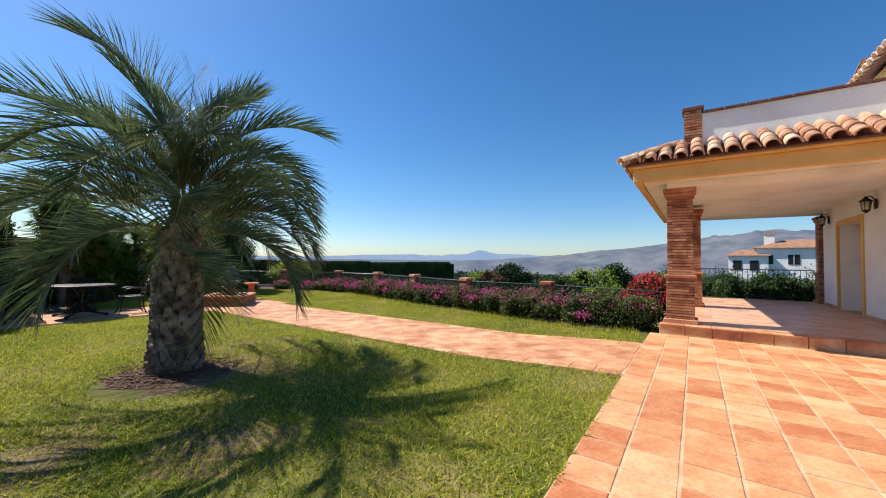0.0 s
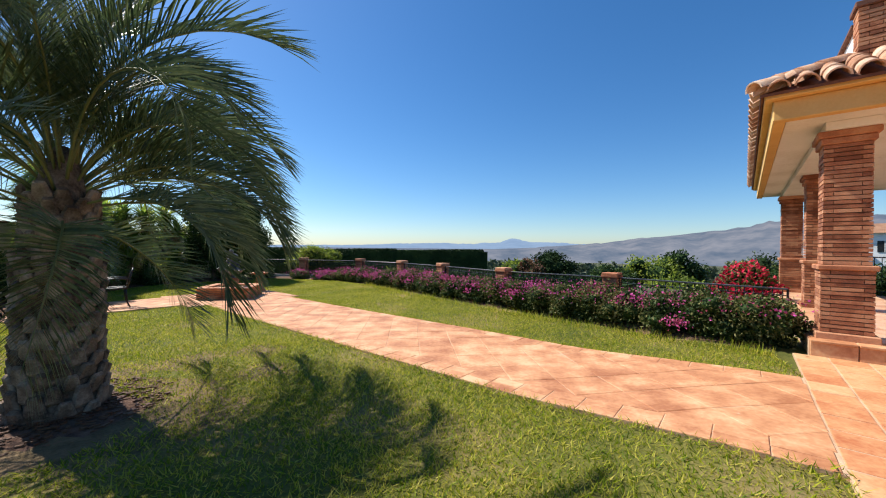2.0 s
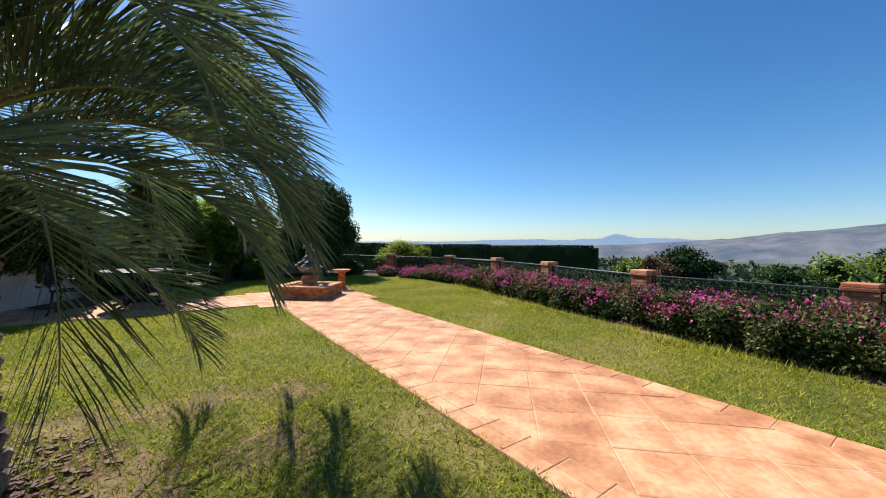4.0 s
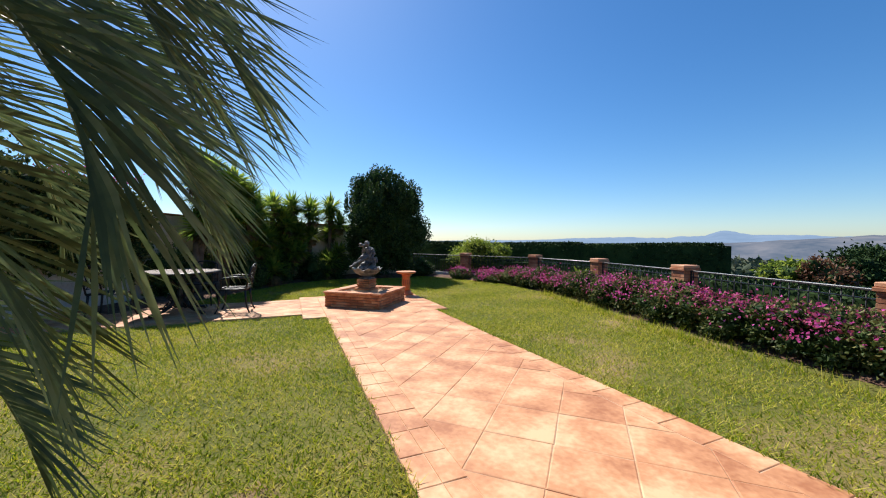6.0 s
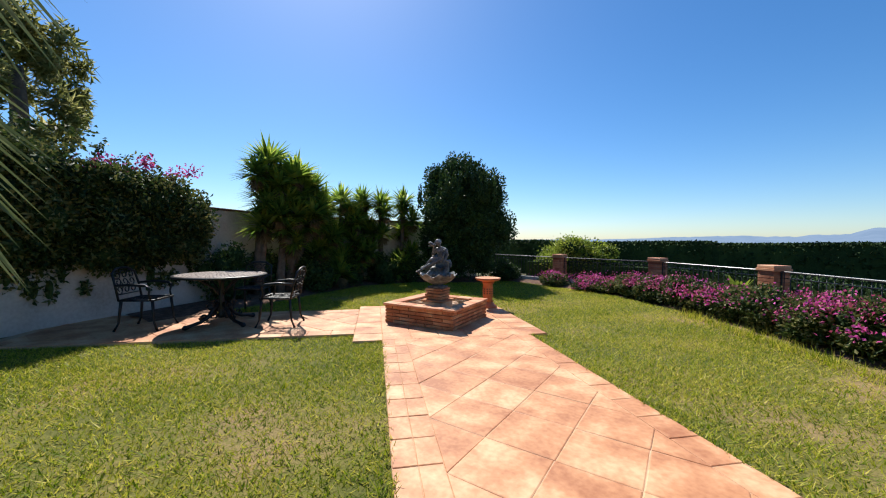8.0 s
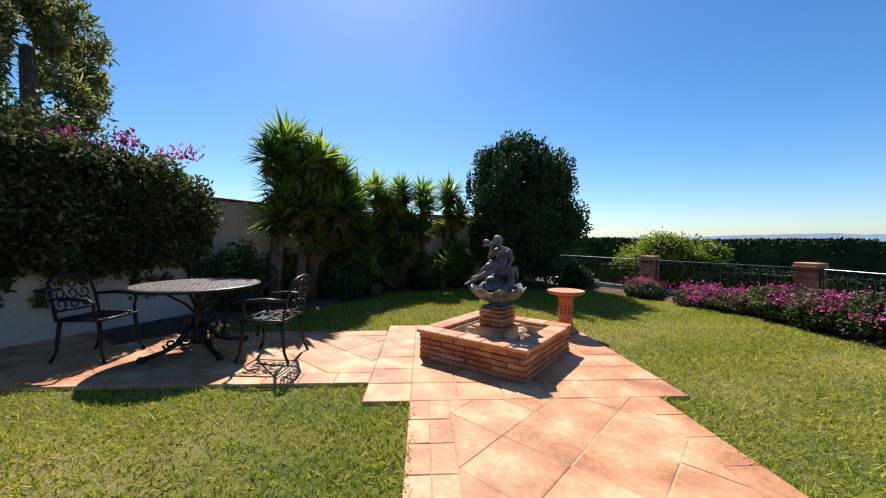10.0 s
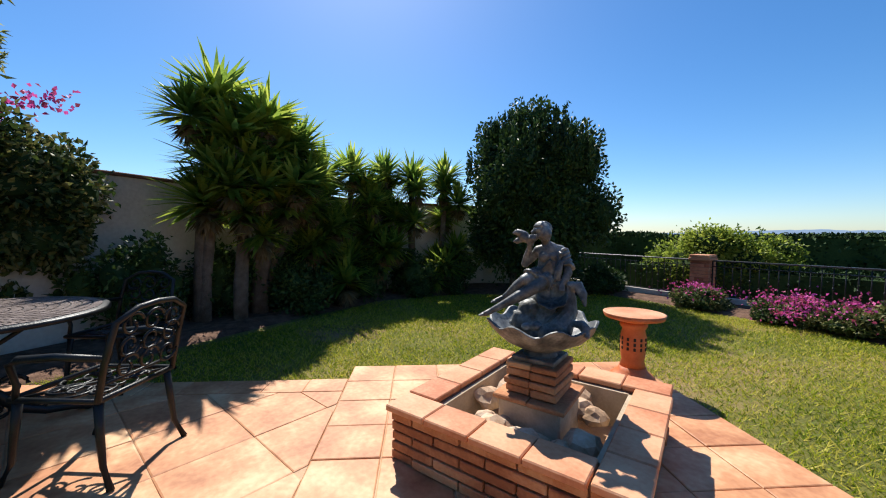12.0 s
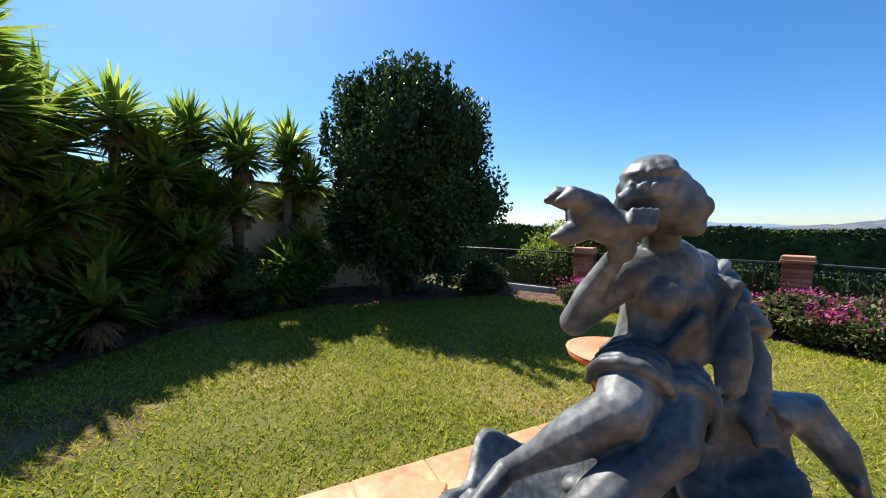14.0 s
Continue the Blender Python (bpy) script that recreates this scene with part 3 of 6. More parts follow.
def build_house():
    house = thing("house", label="white rendered villa with tiled porch and brick columns", category="house", kind="structure")
    # porch floor with tiled nosing
    part("porch_base", uvbox(-7.0, 0.55, 7.93, 15.6, -3.0, FLOOR - 0.012), M_MORTAR, house)
    floor = part("porch_paving", uvbox(-7.0, 0.53, 7.96, 15.55, FLOOR - 0.012, FLOOR - 0.006), M_MORTAR, house)
    n = 19
    for i in range(n):
        a, b = 0.55 - 0.4 * i, 0.55 - 0.4 * (i + 1)
        part("step_tile", uvbox(a - 0.005, b + 0.005, 7.9, 7.932, -0.13, FLOOR - 0.03, 0.004), M_TILE, house)
        part("nosing_tile", uvbox(a - 0.005, b + 0.005, 7.88, 8.2, FLOOR - 0.03, FLOOR, 0.006), M_TILE, house)
    for i in range(9):
        for j in range(18):
            u, v = 0.5 - 0.4 * i, 8.2 + 0.4 * j
            part("floor_tile", uvbox(u - 0.396, u, v + 0.004, v + 0.396, FLOOR - 0.02, FLOOR + random.uniform(-0.001, 0.001)), M_PORCH, floor)
    # walls
    part("wall", uvbox(-3.3, -3.02, 8.3, 11.7, -0.3, 2.72), M_WHITE, house)
    part("wall", uvbox(-3.3, -3.02, 13.3, 14.6, -0.3, 2.72), M_WHITE, house)
    part("wall", uvbox(-3.3, -3.02, 11.7, 13.3, 2.22, 2.72), M_WHITE, house)
    part("recess", uvbox(-3.95, -3.65, 11.5, 13.5, -0.3, 2.72), M_WHITE, house)
    part("jamb", uvbox(-3.65, -3.3, 13.3, 13.5, -0.3, 2.22), M_WHITE, house)
    part("jamb", uvbox(-3.65, -3.3, 11.5, 11.7, -0.3, 2.22), M_WHITE, house)
    part("door_frame", uvbox(-3.05, -2.99, 11.58, 11.7, FLOOR, 2.32, 0.005), M_YELLOW, house)
    part("door_frame", uvbox(-3.05, -2.99, 13.3, 13.38, FLOOR, 2.32, 0.005), M_YELLOW, house)
    part("door_frame", uvbox(-3.05, -2.99, 11.7, 13.3, 2.2, 2.32, 0.005), M_YELLOW, house)
    part("door_leaf", uvbox(-3.62, -3.56, 11.72, 13.28, FLOOR, 2.2, 0.01), M_WHITE, house)
    part("baseboard", uvbox(-3.02, -2.995, 13.38, 14.6, FLOOR, FLOOR + 0.08, 0.004), M_TILE, house)
    part("baseboard", uvbox(-3.02, -2.995, 8.3, 11.58, FLOOR, FLOOR + 0.08, 0.004), M_TILE, house)
    part("wall", uvbox(-9.5, -3.3, 14.3, 14.6, -0.3, 2.72), M_WHITE, house)
    part("wall", uvbox(-9.5, -3.3, 8.3, 8.6, -0.3, 2.72), M_WHITE, house)
    # porch ceiling, beams
    part("porch_ceiling", uvbox(-9.5, 0.79, 7.63, 15.7, 2.72, 2.86), M_WHITE, house)
    part("fascia", uvbox(-9.5, 0.92, 7.5, 7.62, 2.69, 2.93, 0.01), M_YELLOW, house)
    part("fascia", uvbox(0.80, 0.92, 7.62, 15.7, 2.69, 2.93, 0.01), M_YELLOW, house)
    part("beam", uvbox(-3.0, 0.42, 8.02, 8.5, COL_TOP, 2.716), M_WHITE, house)
    part("beam", uvbox(0.02, 0.42, 8.52, 15.6, COL_TOP, 2.716), M_WHITE, house)
    part("moulding", uvbox(-9.5, 1.0, 7.4, 7.96, 2.93, 2.985, 0.01), M_YELLOW, house)
    part("moulding", uvbox(0.5, 1.0, 7.96, 15.7, 2.93, 2.985, 0.01), M_YELLOW, house)
    # sloped roof bed, hipped at the corner
    bm = bmesh.new()
    z0, z1 = 2.99, 3.38
    P = [bm.verts.new(W(*p)) for p in ((-9.5, 7.36, z0), (1.04, 7.36, z0), (0.3, 8.12, z1), (-9.5, 8.12, z1), (1.04, 15.8, z0), (0.3, 15.8, z1))]
    for f in ((0, 1, 2, 3), (1, 4, 5, 2)):
        bm.faces.new([P[i] for i in f])
    bmesh.ops.recalc_face_normals(bm, faces=bm.faces)
    bmesh.ops.solidify(bm, geom=bm.faces[:], thickness=0.03)
    roof = part("roof", bm, M_ROOF_DARK, house)
    me = roof_tile_mesh()
    slope = math.atan2(z1 - z0, 0.76)
    lay_tiles(roof, me, W(1.0, 7.30, z0 + 0.01), -DU, DV, 30, 3, 0.235, slope, lambda i, r: i < r * 1.4 - 0.3)
    lay_tiles(roof, me, W(1.10, 7.4, z0 + 0.01), DV, -DU, 34, 3, 0.235, slope, lambda i, r: i < r * 1.4 - 0.3)
    for k in range(4):
        ob = new("ridge_tile", me)
        ob.parent = roof
        a, b = W(1.1, 7.3, z0 + 0.05), W(0.3, 8.12, z1 + 0.06)
        d = (b - a).normalized()
        rot = Matrix((d, Vector((0, 0, 1)).cross(d).normalized(), d.cross(Vector((0, 0, 1)).cross(d).normalized()))).transposed()
        ob.matrix_basis = Matrix.Translation(a.lerp(b, k / 4)) @ rot.to_4x4()
    # terrace parapet above the porch
    pillar = part("parapet_pillar_core", uvbox(-0.1, 0.1, 8.23, 8.43, 3.2, 4.1), M_JOINT, house)
    brick_shaft(pillar, 0.0, 8.33, 0.14, 3.3, 4.08)
    part("pillar_cap", uvbox(-0.17, 0.17, 8.16, 8.5, 4.08, 4.15, 0.008), M_ROOF_DARK, house)
    part("parapet", uvbox(-9.5, -0.13, 8.22, 8.44, 3.0, 4.0), M_WHITE, house)
    part("parapet", uvbox(-0.12, 0.1, 8.52, 15.6, 3.0, 4.0), M_WHITE, house)
    for i in range(30):
        part("coping_brick", uvbox(-0.175 - 0.3 * i, -0.465 - 0.3 * i, 8.17, 8.49, 4.0, 4.045, 0.006), M_ROOF_DARK, house)
    for i in range(24):
        part("coping_brick", uvbox(-0.17, 0.15, 8.54 + 0.29 * i, 8.82 + 0.29 * i, 4.0, 4.045, 0.006), M_ROOF_DARK, house)
    # upper storey
    part("upper_wall", uvbox(-9.5, -3.4, 6.4, 11.0, 2.9, 5.0), M_WHITE, house)
    part("upper_cornice", uvbox(-9.8, -3.05, 6.1, 11.3, 4.86, 5.05, 0.02), M_YELLOW, house)
    bm = bmesh.new()
    P = [bm.verts.new(W(*p)) for p in ((-2.85, 5.9, 5.06), (-2.85, 11.5, 5.06), (-9.9, 11.5, 5.06), (-9.9, 5.9, 5.06), (-6.0, 8.7, 6.4))]
    for f in ((0, 1, 4), (1, 2, 4), (2, 3, 4), (3, 0, 4)):
        bm.faces.new([P[i] for i in f])
    bmesh.ops.recalc_face_normals(bm, faces=bm.faces)
    up_roof = part("upper_roof", bm, M_ROOF_DARK, house)
    lay_tiles(up_roof, me, W(-2.8, 5.9, 5.08), DV, -DU, 24, 2, 0.235, 0.4)
    lay_tiles(up_roof, me, W(-2.8, 11.55, 5.08), -DU, -DV, 24, 2, 0.235, 0.4)
    column(0.22, 8.33, "brick porch column standing on the step corner")
    column(0.06, 11.7, "brick porch column at the side of the porch")
    column(0.22, 15.1, "brick porch column at the far porch end")
    column(-3.2, 15.1, "brick porch column beside the far railing")
    wall_lamp(-2.99, 10.85, 2.44)
    wall_lamp(-2.99, 13.95, 2.42)


# ---- boundary wall ----
def build_wall():
    bm = bmesh.new()
    cop = bmesh.new()
    for (x0, y0), (x1, y1) in zip(WALL_LINE, WALL_LINE[1:]):
        a, b = Vector((x0, y0)), Vector((x1, y1))
        rz = math.atan2(y1 - y0, x1 - x0)
        c = (a + b) / 2
        box(bm, (c.x, c.y, 0.62), ((b - a).length + 0.08, 0.2, 2.1), rz)
        box(cop, (c.x, c.y, 1.695), ((b - a).length + 0.1, 0.27, 0.05), rz, 0.01)
    w = tagged(part("wall_west", bm, M_WALL), "weathered white rendered garden wall under climbing plants", "wall", kind="structure")
    part("coping", cop, M_ROOF_DARK, w)


# ---- fence ----
def pillar(x, y, rz, top=0.66):
    z0 = float(gz(x, y)) - 0.1
    t = thing("fence_pillar", (x, y, 0), rz, "thin-brick fence pillar with a projecting cap", "pillar", "fence pillars")
    t.scale = (0.77, 0.77, 1.0)
    part("core", boxm((0, 0, (z0 + top - 0.1) / 2), (0.35, 0.35, top - 0.1 - z0)), M_JOINT, t)
    n = round((top - 0.1 - z0) / 0.06)
    h = (top - 0.1 - z0) / n
    for i in range(n):
        for s in (-1, 1):
            zc, j = z0 + (i + 0.5) * h, random.uniform(-0.004, 0.004)
            a, b = (0.38, 0.19) if i % 2 else (0.19, 0.38)
            part("brick", boxm((0, s * 0.143 + j, zc), (a, 0.095, h - 0.011)), M_BRICK, t)
            part("brick", boxm((s * 0.143 + j, 0, zc), (0.095, b, h - 0.011)), M_BRICK, t)
    part("cap", boxm((0, 0, top - 0.075), (0.44, 0.44, 0.045), 0, 0.006), M_BRICK, t)
    part("cap_slab", boxm((0, 0, top - 0.025), (0.41, 0.41, 0.05), 0, 0.008), M_COPING, t)


def railing(p, q):
    a, b = Vector(p), Vector(q)
    d = b - a
    L = d.length - 0.29
    c = (a + b) / 2
    rz = math.atan2(d.y, d.x)
    z0 = float(gz(c.x, c.y))
    top = 0.56
    t = thing("railing", (c.x, c.y, 0), rz, "black iron railing between brick pillars", "railing", "garden railings")
    part("top_rail", boxm((0, 0, top), (L, 0.05, 0.026), 0, 0.005), M_RAIL, t)
    part("bottom_rail", boxm((0, 0, z0 + 0.14), (L, 0.03, 0.015)), M_IRON, t)
    part("upper_rail", boxm((0, 0, top - 0.1), (L, 0.03, 0.012)), M_IRON, t)
    n = int(L / 0.115)
    me = mesh_of(tube(bmesh.new(), [(0, 0, z0 + 0.14), (0, 0, top)], 0.007, 6), "baluster", M_IRON)
    kn = mesh_of(lathe(bmesh.new(), [(0.006, -0.025), (0.016, 0), (0.006, 0.025)], 6), "knob", M_IRON)
    for i in range(n):
        x = -L / 2 + L * (i + 0.5) / n
        bar = new("baluster", me)
        bar.parent = t
        bar.location.x = x
        k = new("knob", kn)
        k.parent = bar
        k.location.z = (z0 + top) / 2 + (0.06 if i % 2 else -0.06)
    for x in (-L / 2, L / 2):
        part("end_post", boxm((x, 0, (z0 + top) / 2 - 0.05), (0.028, 0.028, top - z0 + 0.1)), M_IRON, t)


def build_fence():
    ends = [(4.95, 8.0)] + PILLARS + [(-10.4, 17.9)]
    for i, (x, y) in enumerate(PILLARS):
        d = Vector(ends[i + 2]) - Vector(ends[i])
        pillar(x, y, math.atan2(d.y, d.x))
    for p, q in zip(ends, ends[1:]):
        railing(p, q)
    bm = bmesh.new()
    for (x0, y0), (x1, y1) in zip(ends, ends[1:]):
        a, b = Vector((x0, y0)), Vector((x1, y1))
        c = (a + b) / 2
        z = float(gz(c.x, c.y))
        box(bm, (c.x, c.y, z - 0.05), ((b - a).length + 0.1, 0.22, 0.36), math.atan2(y1 - y0, x1 - x0))
    tagged(part("wall_fence_base", bm, M_WALL), "low pale rendered kerb wall under the railings", "wall", kind="structure")
    # railing at the far end of the porch
    a, b = W(0.0, 15.5), W(-3.0, 15.5)
    t = thing("porch_railing", label="black iron porch railing before a dark hedge", category="railing")
    t.matrix_basis = Matrix.Translation(((a.x + b.x) / 2, (a.y + b.y) / 2, FLOOR)) @ Matrix.Rotation(math.atan2(b.y - a.y, b.x - a.x), 4, "Z")
    part("top_rail", boxm((0, 0, 0.95), (3.0, 0.045, 0.03)), M_RAIL, t)
    part("bottom_rail", boxm((0, 0, 0.1), (3.0, 0.03, 0.02)), M_IRON, t)
    me = mesh_of(tube(bmesh.new(), [(0, 0, 0.0), (0, 0, 0.95)], 0.008, 6), "baluster", M_IRON)
    for i in range(24):
        bar = new("baluster", me)
        bar.parent = t
        bar.location.x = -1.45 + 2.9 * i / 23


# ---- fountain ----
FU, FV = 12.14, 5.61


def build_fountain():
    c = W(FU, FV)
    rz = radians(15)
    g = float(gz(c.x, c.y)) + 0.02
    f = thing("fountain", (c.x, c.y, g), rz, "square thin-brick fountain basin with terracotta coping", "fountain")
    S, T, H = 0.615, 0.2, 0.31
    courses = 5
    h = (H - 0.035) / courses
    core = bmesh.new()
    for k in range(4):
        m = Matrix.Rotation(k * math.pi / 2, 4, "Z")
        box(core, (S - 0.1, 0, (H - 0.035) / 2), (0.15, 2 * S - 0.03, H - 0.035), m=m)
    part("basin_core", core, M_JOINT, f)
    for k in range(4):
        m = Matrix.Rotation(k * math.pi / 2, 4, "Z")
        part("basin_lining", box(bmesh.new(), (S - 0.19, 0, (H - 0.035) / 2), (0.024, 2 * S - 0.356, H - 0.04), m=m), M_LINER, f)
    for k in range(4):
        m = Matrix.Rotation(k * math.pi / 2, 4, "Z")
        for i in range(courses):
            n = 4
            off = 0.14 if i % 2 else 0.0
            for j in range(n + 1):
                y0, y1 = max(-S, -S + (j - 0.5) * 0.3 + off), min(S, -S + (j + 0.5) * 0.3 + off)
                if y1 - y0 < 0.04:
                    continue
                bm = box(bmesh.new(), (S - 0.05 + random.uniform(-0.006, 0.006), (y0 + y1) / 2, (i + 0.5) * h), (0.1, y1 - y0 - 0.01, h - 0.01), 0, 0.004, m)
                part("brick", bm, M_BASIN, f)
        for j in range(4):
            L = (2 * S + 0.04 - T) / 4
            bm = box(bmesh.new(), (S - T / 2 + 0.03, -S - 0.02 + T / 2 - T / 2 + L * (j + 0.5), H - 0.015), (T, L - 0.006, 0.036), 0, 0.006, m)
            part("coping_tile", bm, M_COPING, f)
    part("basin_floor", boxm((0, 0, 0.02), (1.0, 1.0, 0.04)), M_MORTAR, f)
    # pedestal of stacked tiles and bricks
    part("pedestal_foot", boxm((0, 0, 0.17), (0.36, 0.36, 0.28), 0, 0.01), M_LINER, f)
    z = 0.31
    for w, hh in ((0.42, 0.035), (0.30, 0.05), (0.31, 0.045), (0.30, 0.05), (0.31, 0.04)):
        for s in (-1, 1):
            part("pedestal_brick", boxm((s * w / 4, random.uniform(-0.008, 0.008), z + hh / 2), (w / 2 - 0.004, w, hh - 0.008), random.uniform(-0.03, 0.03), 0.006), M_BASIN, f)
        z += hh
    part("pedestal_core", boxm((0, 0, (0.3 + z) / 2), (0.24, 0.24, z - 0.3)), M_JOINT, f)
    part("lead_plate", boxm((0, 0, z + 0.014), (0.25, 0.25, 0.026), 0, 0.005), M_STATUE, f)
    z += 0.027
    for k in range(20):
        a = random.uniform(0, 2 * math.pi)
        r = random.uniform(0.27, 0.36)
        bm = bmesh.new()
        bmesh.ops.create_icosphere(bm, subdivisions=2, radius=random.uniform(0.06, 0.1))
        for v in bm.verts:
            v.co *= 1 + 0.5 * noise.noise(v.co * 14 + Vector((k, 0, 0)))
            v.co.z *= 0.75
        bmesh.ops.translate(bm, verts=bm.verts, vec=(r * math.cos(a) * 1.05, r * math.sin(a) * 1.05, 0.15 + random.uniform(0, 0.06)))
        ob = part("rock", bm, M_ROCK, f)
    return c, g, g + z


# ---- statue: one plain mesh ----
def build_statue(c, g, top):
    bm = bmesh.new()
    fwd, right = Vector((-math.sin(radians(28.6)), math.cos(radians(28.6)), 0)), Vector((math.cos(radians(28.6)), math.sin(radians(28.6)), 0))
    eye = Vector((-6.785, 10.92, 0))

    def at(x, d, z):
        return eye + (right * x + fwd * d) * 0.77 + Vector((0, 0, 0.955 + (z - 0.955) * 0.77))

    def ball(p, r, sx=1, sy=1, sz=1):
        bmesh.ops.create_icosphere(bm, subdivisions=3, radius=r * 0.77, matrix=Matrix.Translation(p) @ Matrix.Rotation(radians(28.6), 4, "Z") @ Matrix.Diagonal((sx, sy, sz, 1)))

    def limb(pts, radii):
        tube(bm, pts, [q * 0.77 for q in radii], 14)
        ball(pts[0], radii[0])
        ball(pts[-1], radii[-1])

    # scalloped shell bowl on its stem
    axis = Vector((c.x, c.y, 0))
    seg = 72
    prof = [(0.05, 0.0), (0.1, 0.0), (0.085, 0.03), (0.15, 0.055), (0.235, 0.1), (0.29, 0.155), (0.315, 0.195), (0.298, 0.197), (0.265, 0.16), (0.2, 0.115), (0.1, 0.085), (0.01, 0.085)]
    rings = []
    for r, z in prof:
        ring = []
        for k in range(seg):
            t = 2 * math.pi * k / seg
            wave = math.cos(9 * t) + 0.4 * math.cos(4 * t + 1)
            lobes = 1 + (0.045 * wave if r > 0.12 else 0)
            ring.append(bm.verts.new(axis + Vector((r * lobes * math.cos(t), r * lobes * math.sin(t), top + z + (0.02 * wave * (r / 0.3) ** 2 if r > 0.12 else 0)))))
        rings.append(ring)
    for a, b in zip(rings, rings[1:]):
        for k in range(seg):
            bm.faces.new((a[k], a[(k + 1) % seg], b[(k + 1) % seg], b[k]))
    bm.faces.new(rings[0][::-1])
    bm.faces.new(rings[-1])
    # rugged rock that carries the figure
    rock = random.Random(4)
    for x, d, z, r in ((0.41, 0.70, 0.27, 0.15), (0.40, 0.70, 0.37, 0.135), (0.42, 0.72, 0.46, 0.12), (0.44, 0.74, 0.55, 0.1), (0.33, 0.64, 0.42, 0.09), (0.29, 0.62, 0.35, 0.09), (0.46, 0.68, 0.44, 0.09)):
        ball(at(x, d, z), r, 1.0, 0.9, 1.0)
        for k in range(7):
            t = rock.uniform(0, 6.28)
            ball(at(x + r * 0.8 * math.cos(t), d + r * 0.7 * math.sin(t), z + rock.uniform(-0.6, 0.5) * r), r * rock.uniform(0.2, 0.36), 1.2, 1.0, 0.8)
    for k in range(9):
        t = rock.uniform(0, 6.28)
        ball(at(0.371 + 0.045 * math.cos(t), 0.43 + 0.03 * math.sin(t), 0.33 + rock.uniform(-0.04, 0.04)), rock.uniform(0.02, 0.04), 1.1, 1.0, 0.8)

    def folds(p, q, r, n, width, start=0.0, sweep=4.4):
        """Cloth creases wound about a limb from p to q."""
        ax = (q - p).normalized()
        e1 = ax.cross(Vector((0, 0, 1))).normalized()
        e2 = ax.cross(e1)
        for k in range(n):
            m = p.lerp(q, (k + 0.5) / n)
            pts = [m + (e1 * math.cos(start + sweep * j / 8) + e2 * math.sin(start + sweep * j / 8)) * r * 0.77 + ax * 0.012 * math.sin(j * 0.8 + k) for j in range(9)]
            limb(pts, [width * (0.6 + 0.4 * math.sin(math.pi * j / 8)) for j in range(9)])

    # trunk of the seated figure
    limb([at(0.43, 0.735, 0.66), at(0.43, 0.735, 0.71), at(0.435, 0.735, 0.76), at(0.45, 0.735, 0.82), at(0.455, 0.735, 0.875)], [0.085, 0.072, 0.064, 0.075, 0.07])
    limb([at(0.38, 0.715, 0.872), at(0.455, 0.735, 0.885), at(0.53, 0.755, 0.878)], [0.042, 0.05, 0.042])
    ball(at(0.42, 0.685, 0.83), 0.042)
    ball(at(0.48, 0.695, 0.83), 0.042)
    hip_a, knee_a, foot_a = at(0.40, 0.72, 0.675), at(0.30, 0.585, 0.655), at(0.125, 0.655, 0.50)
    hip_b, knee_b, foot_b = at(0.465, 0.71, 0.65), at(0.375, 0.575, 0.605), at(0.065, 0.485, 0.42)
    limb([hip_a, hip_a.lerp(knee_a, 0.5) + Vector((0, 0, 0.012)), knee_a], [0.066, 0.058, 0.044])
    limb([knee_a, knee_a.lerp(foot_a, 0.35), knee_a.lerp(foot_a, 0.75), foot_a], [0.043, 0.042, 0.026, 0.021])
    limb([foot_a, at(0.09, 0.625, 0.485), at(0.06, 0.60, 0.475)], [0.023, 0.021, 0.013])
    limb([hip_b, hip_b.lerp(knee_b, 0.5) + Vector((0, 0, 0.012)), knee_b], [0.066, 0.058, 0.045])
    limb([knee_b, knee_b.lerp(foot_b, 0.35), knee_b.lerp(foot_b, 0.75), foot_b], [0.044, 0.042, 0.027, 0.021])
    limb([foot_b, at(0.038, 0.462, 0.405), at(0.01, 0.448, 0.398)], [0.023, 0.021, 0.013])
    for k in range(5):
        limb([at(0.072 - 0.004 * k, 0.592 + 0.009 * k, 0.478), at(0.048 - 0.003 * k, 0.585 + 0.009 * k, 0.466)], [0.008, 0.006])
        limb([at(0.022 - 0.003 * k, 0.437 + 0.008 * k, 0.402), at(-0.002 - 0.003 * k, 0.43 + 0.008 * k, 0.391)], [0.008, 0.006])
    # cloth gathered over thighs and lap, and falling beside the hip
    folds(hip_a.lerp(knee_a, 0.15), hip_a.lerp(knee_a, 0.75), 0.07, 5, 0.013, 2.6, 3.6)
    folds(hip_b.lerp(knee_b, 0.1), hip_b.lerp(knee_b, 0.6), 0.07, 4, 0.013, 2.6, 3.6)
    for k in range(7):
        limb([at(0.50 + 0.008 * k, 0.74 - 0.012 * k, 0.88 - 0.004 * k), at(0.47 + 0.004 * k, 0.652 + 0.003 * k, 0.80 - 0.014 * k), at(0.415 + 0.008 * k, 0.656 + 0.003 * k, 0.735 - 0.01 * k), at(0.37 + 0.012 * k, 0.69, 0.70 - 0.004 * k)], [0.012, 0.013, 0.012, 0.009])
        limb([at(0.50 + 0.01 * k, 0.67 - 0.006 * k, 0.64), at(0.495 + 0.012 * k, 0.655, 0.56 - 0.008 * k), at(0.47 + 0.016 * k, 0.64, 0.47 - 0.01 * (k % 3))], [0.016, 0.018, 0.012])
    # neck and head, turned towards the resting arm
    limb([at(0.44, 0.725, 0.90), at(0.425, 0.705, 0.965)], [0.036, 0.032])
    ball(at(0.415, 0.69, 1.015), 0.058, 0.95, 1.0, 1.15)
    ball(at(0.438, 0.667, 1.0), 0.044, 0.9, 1.0, 1.2)
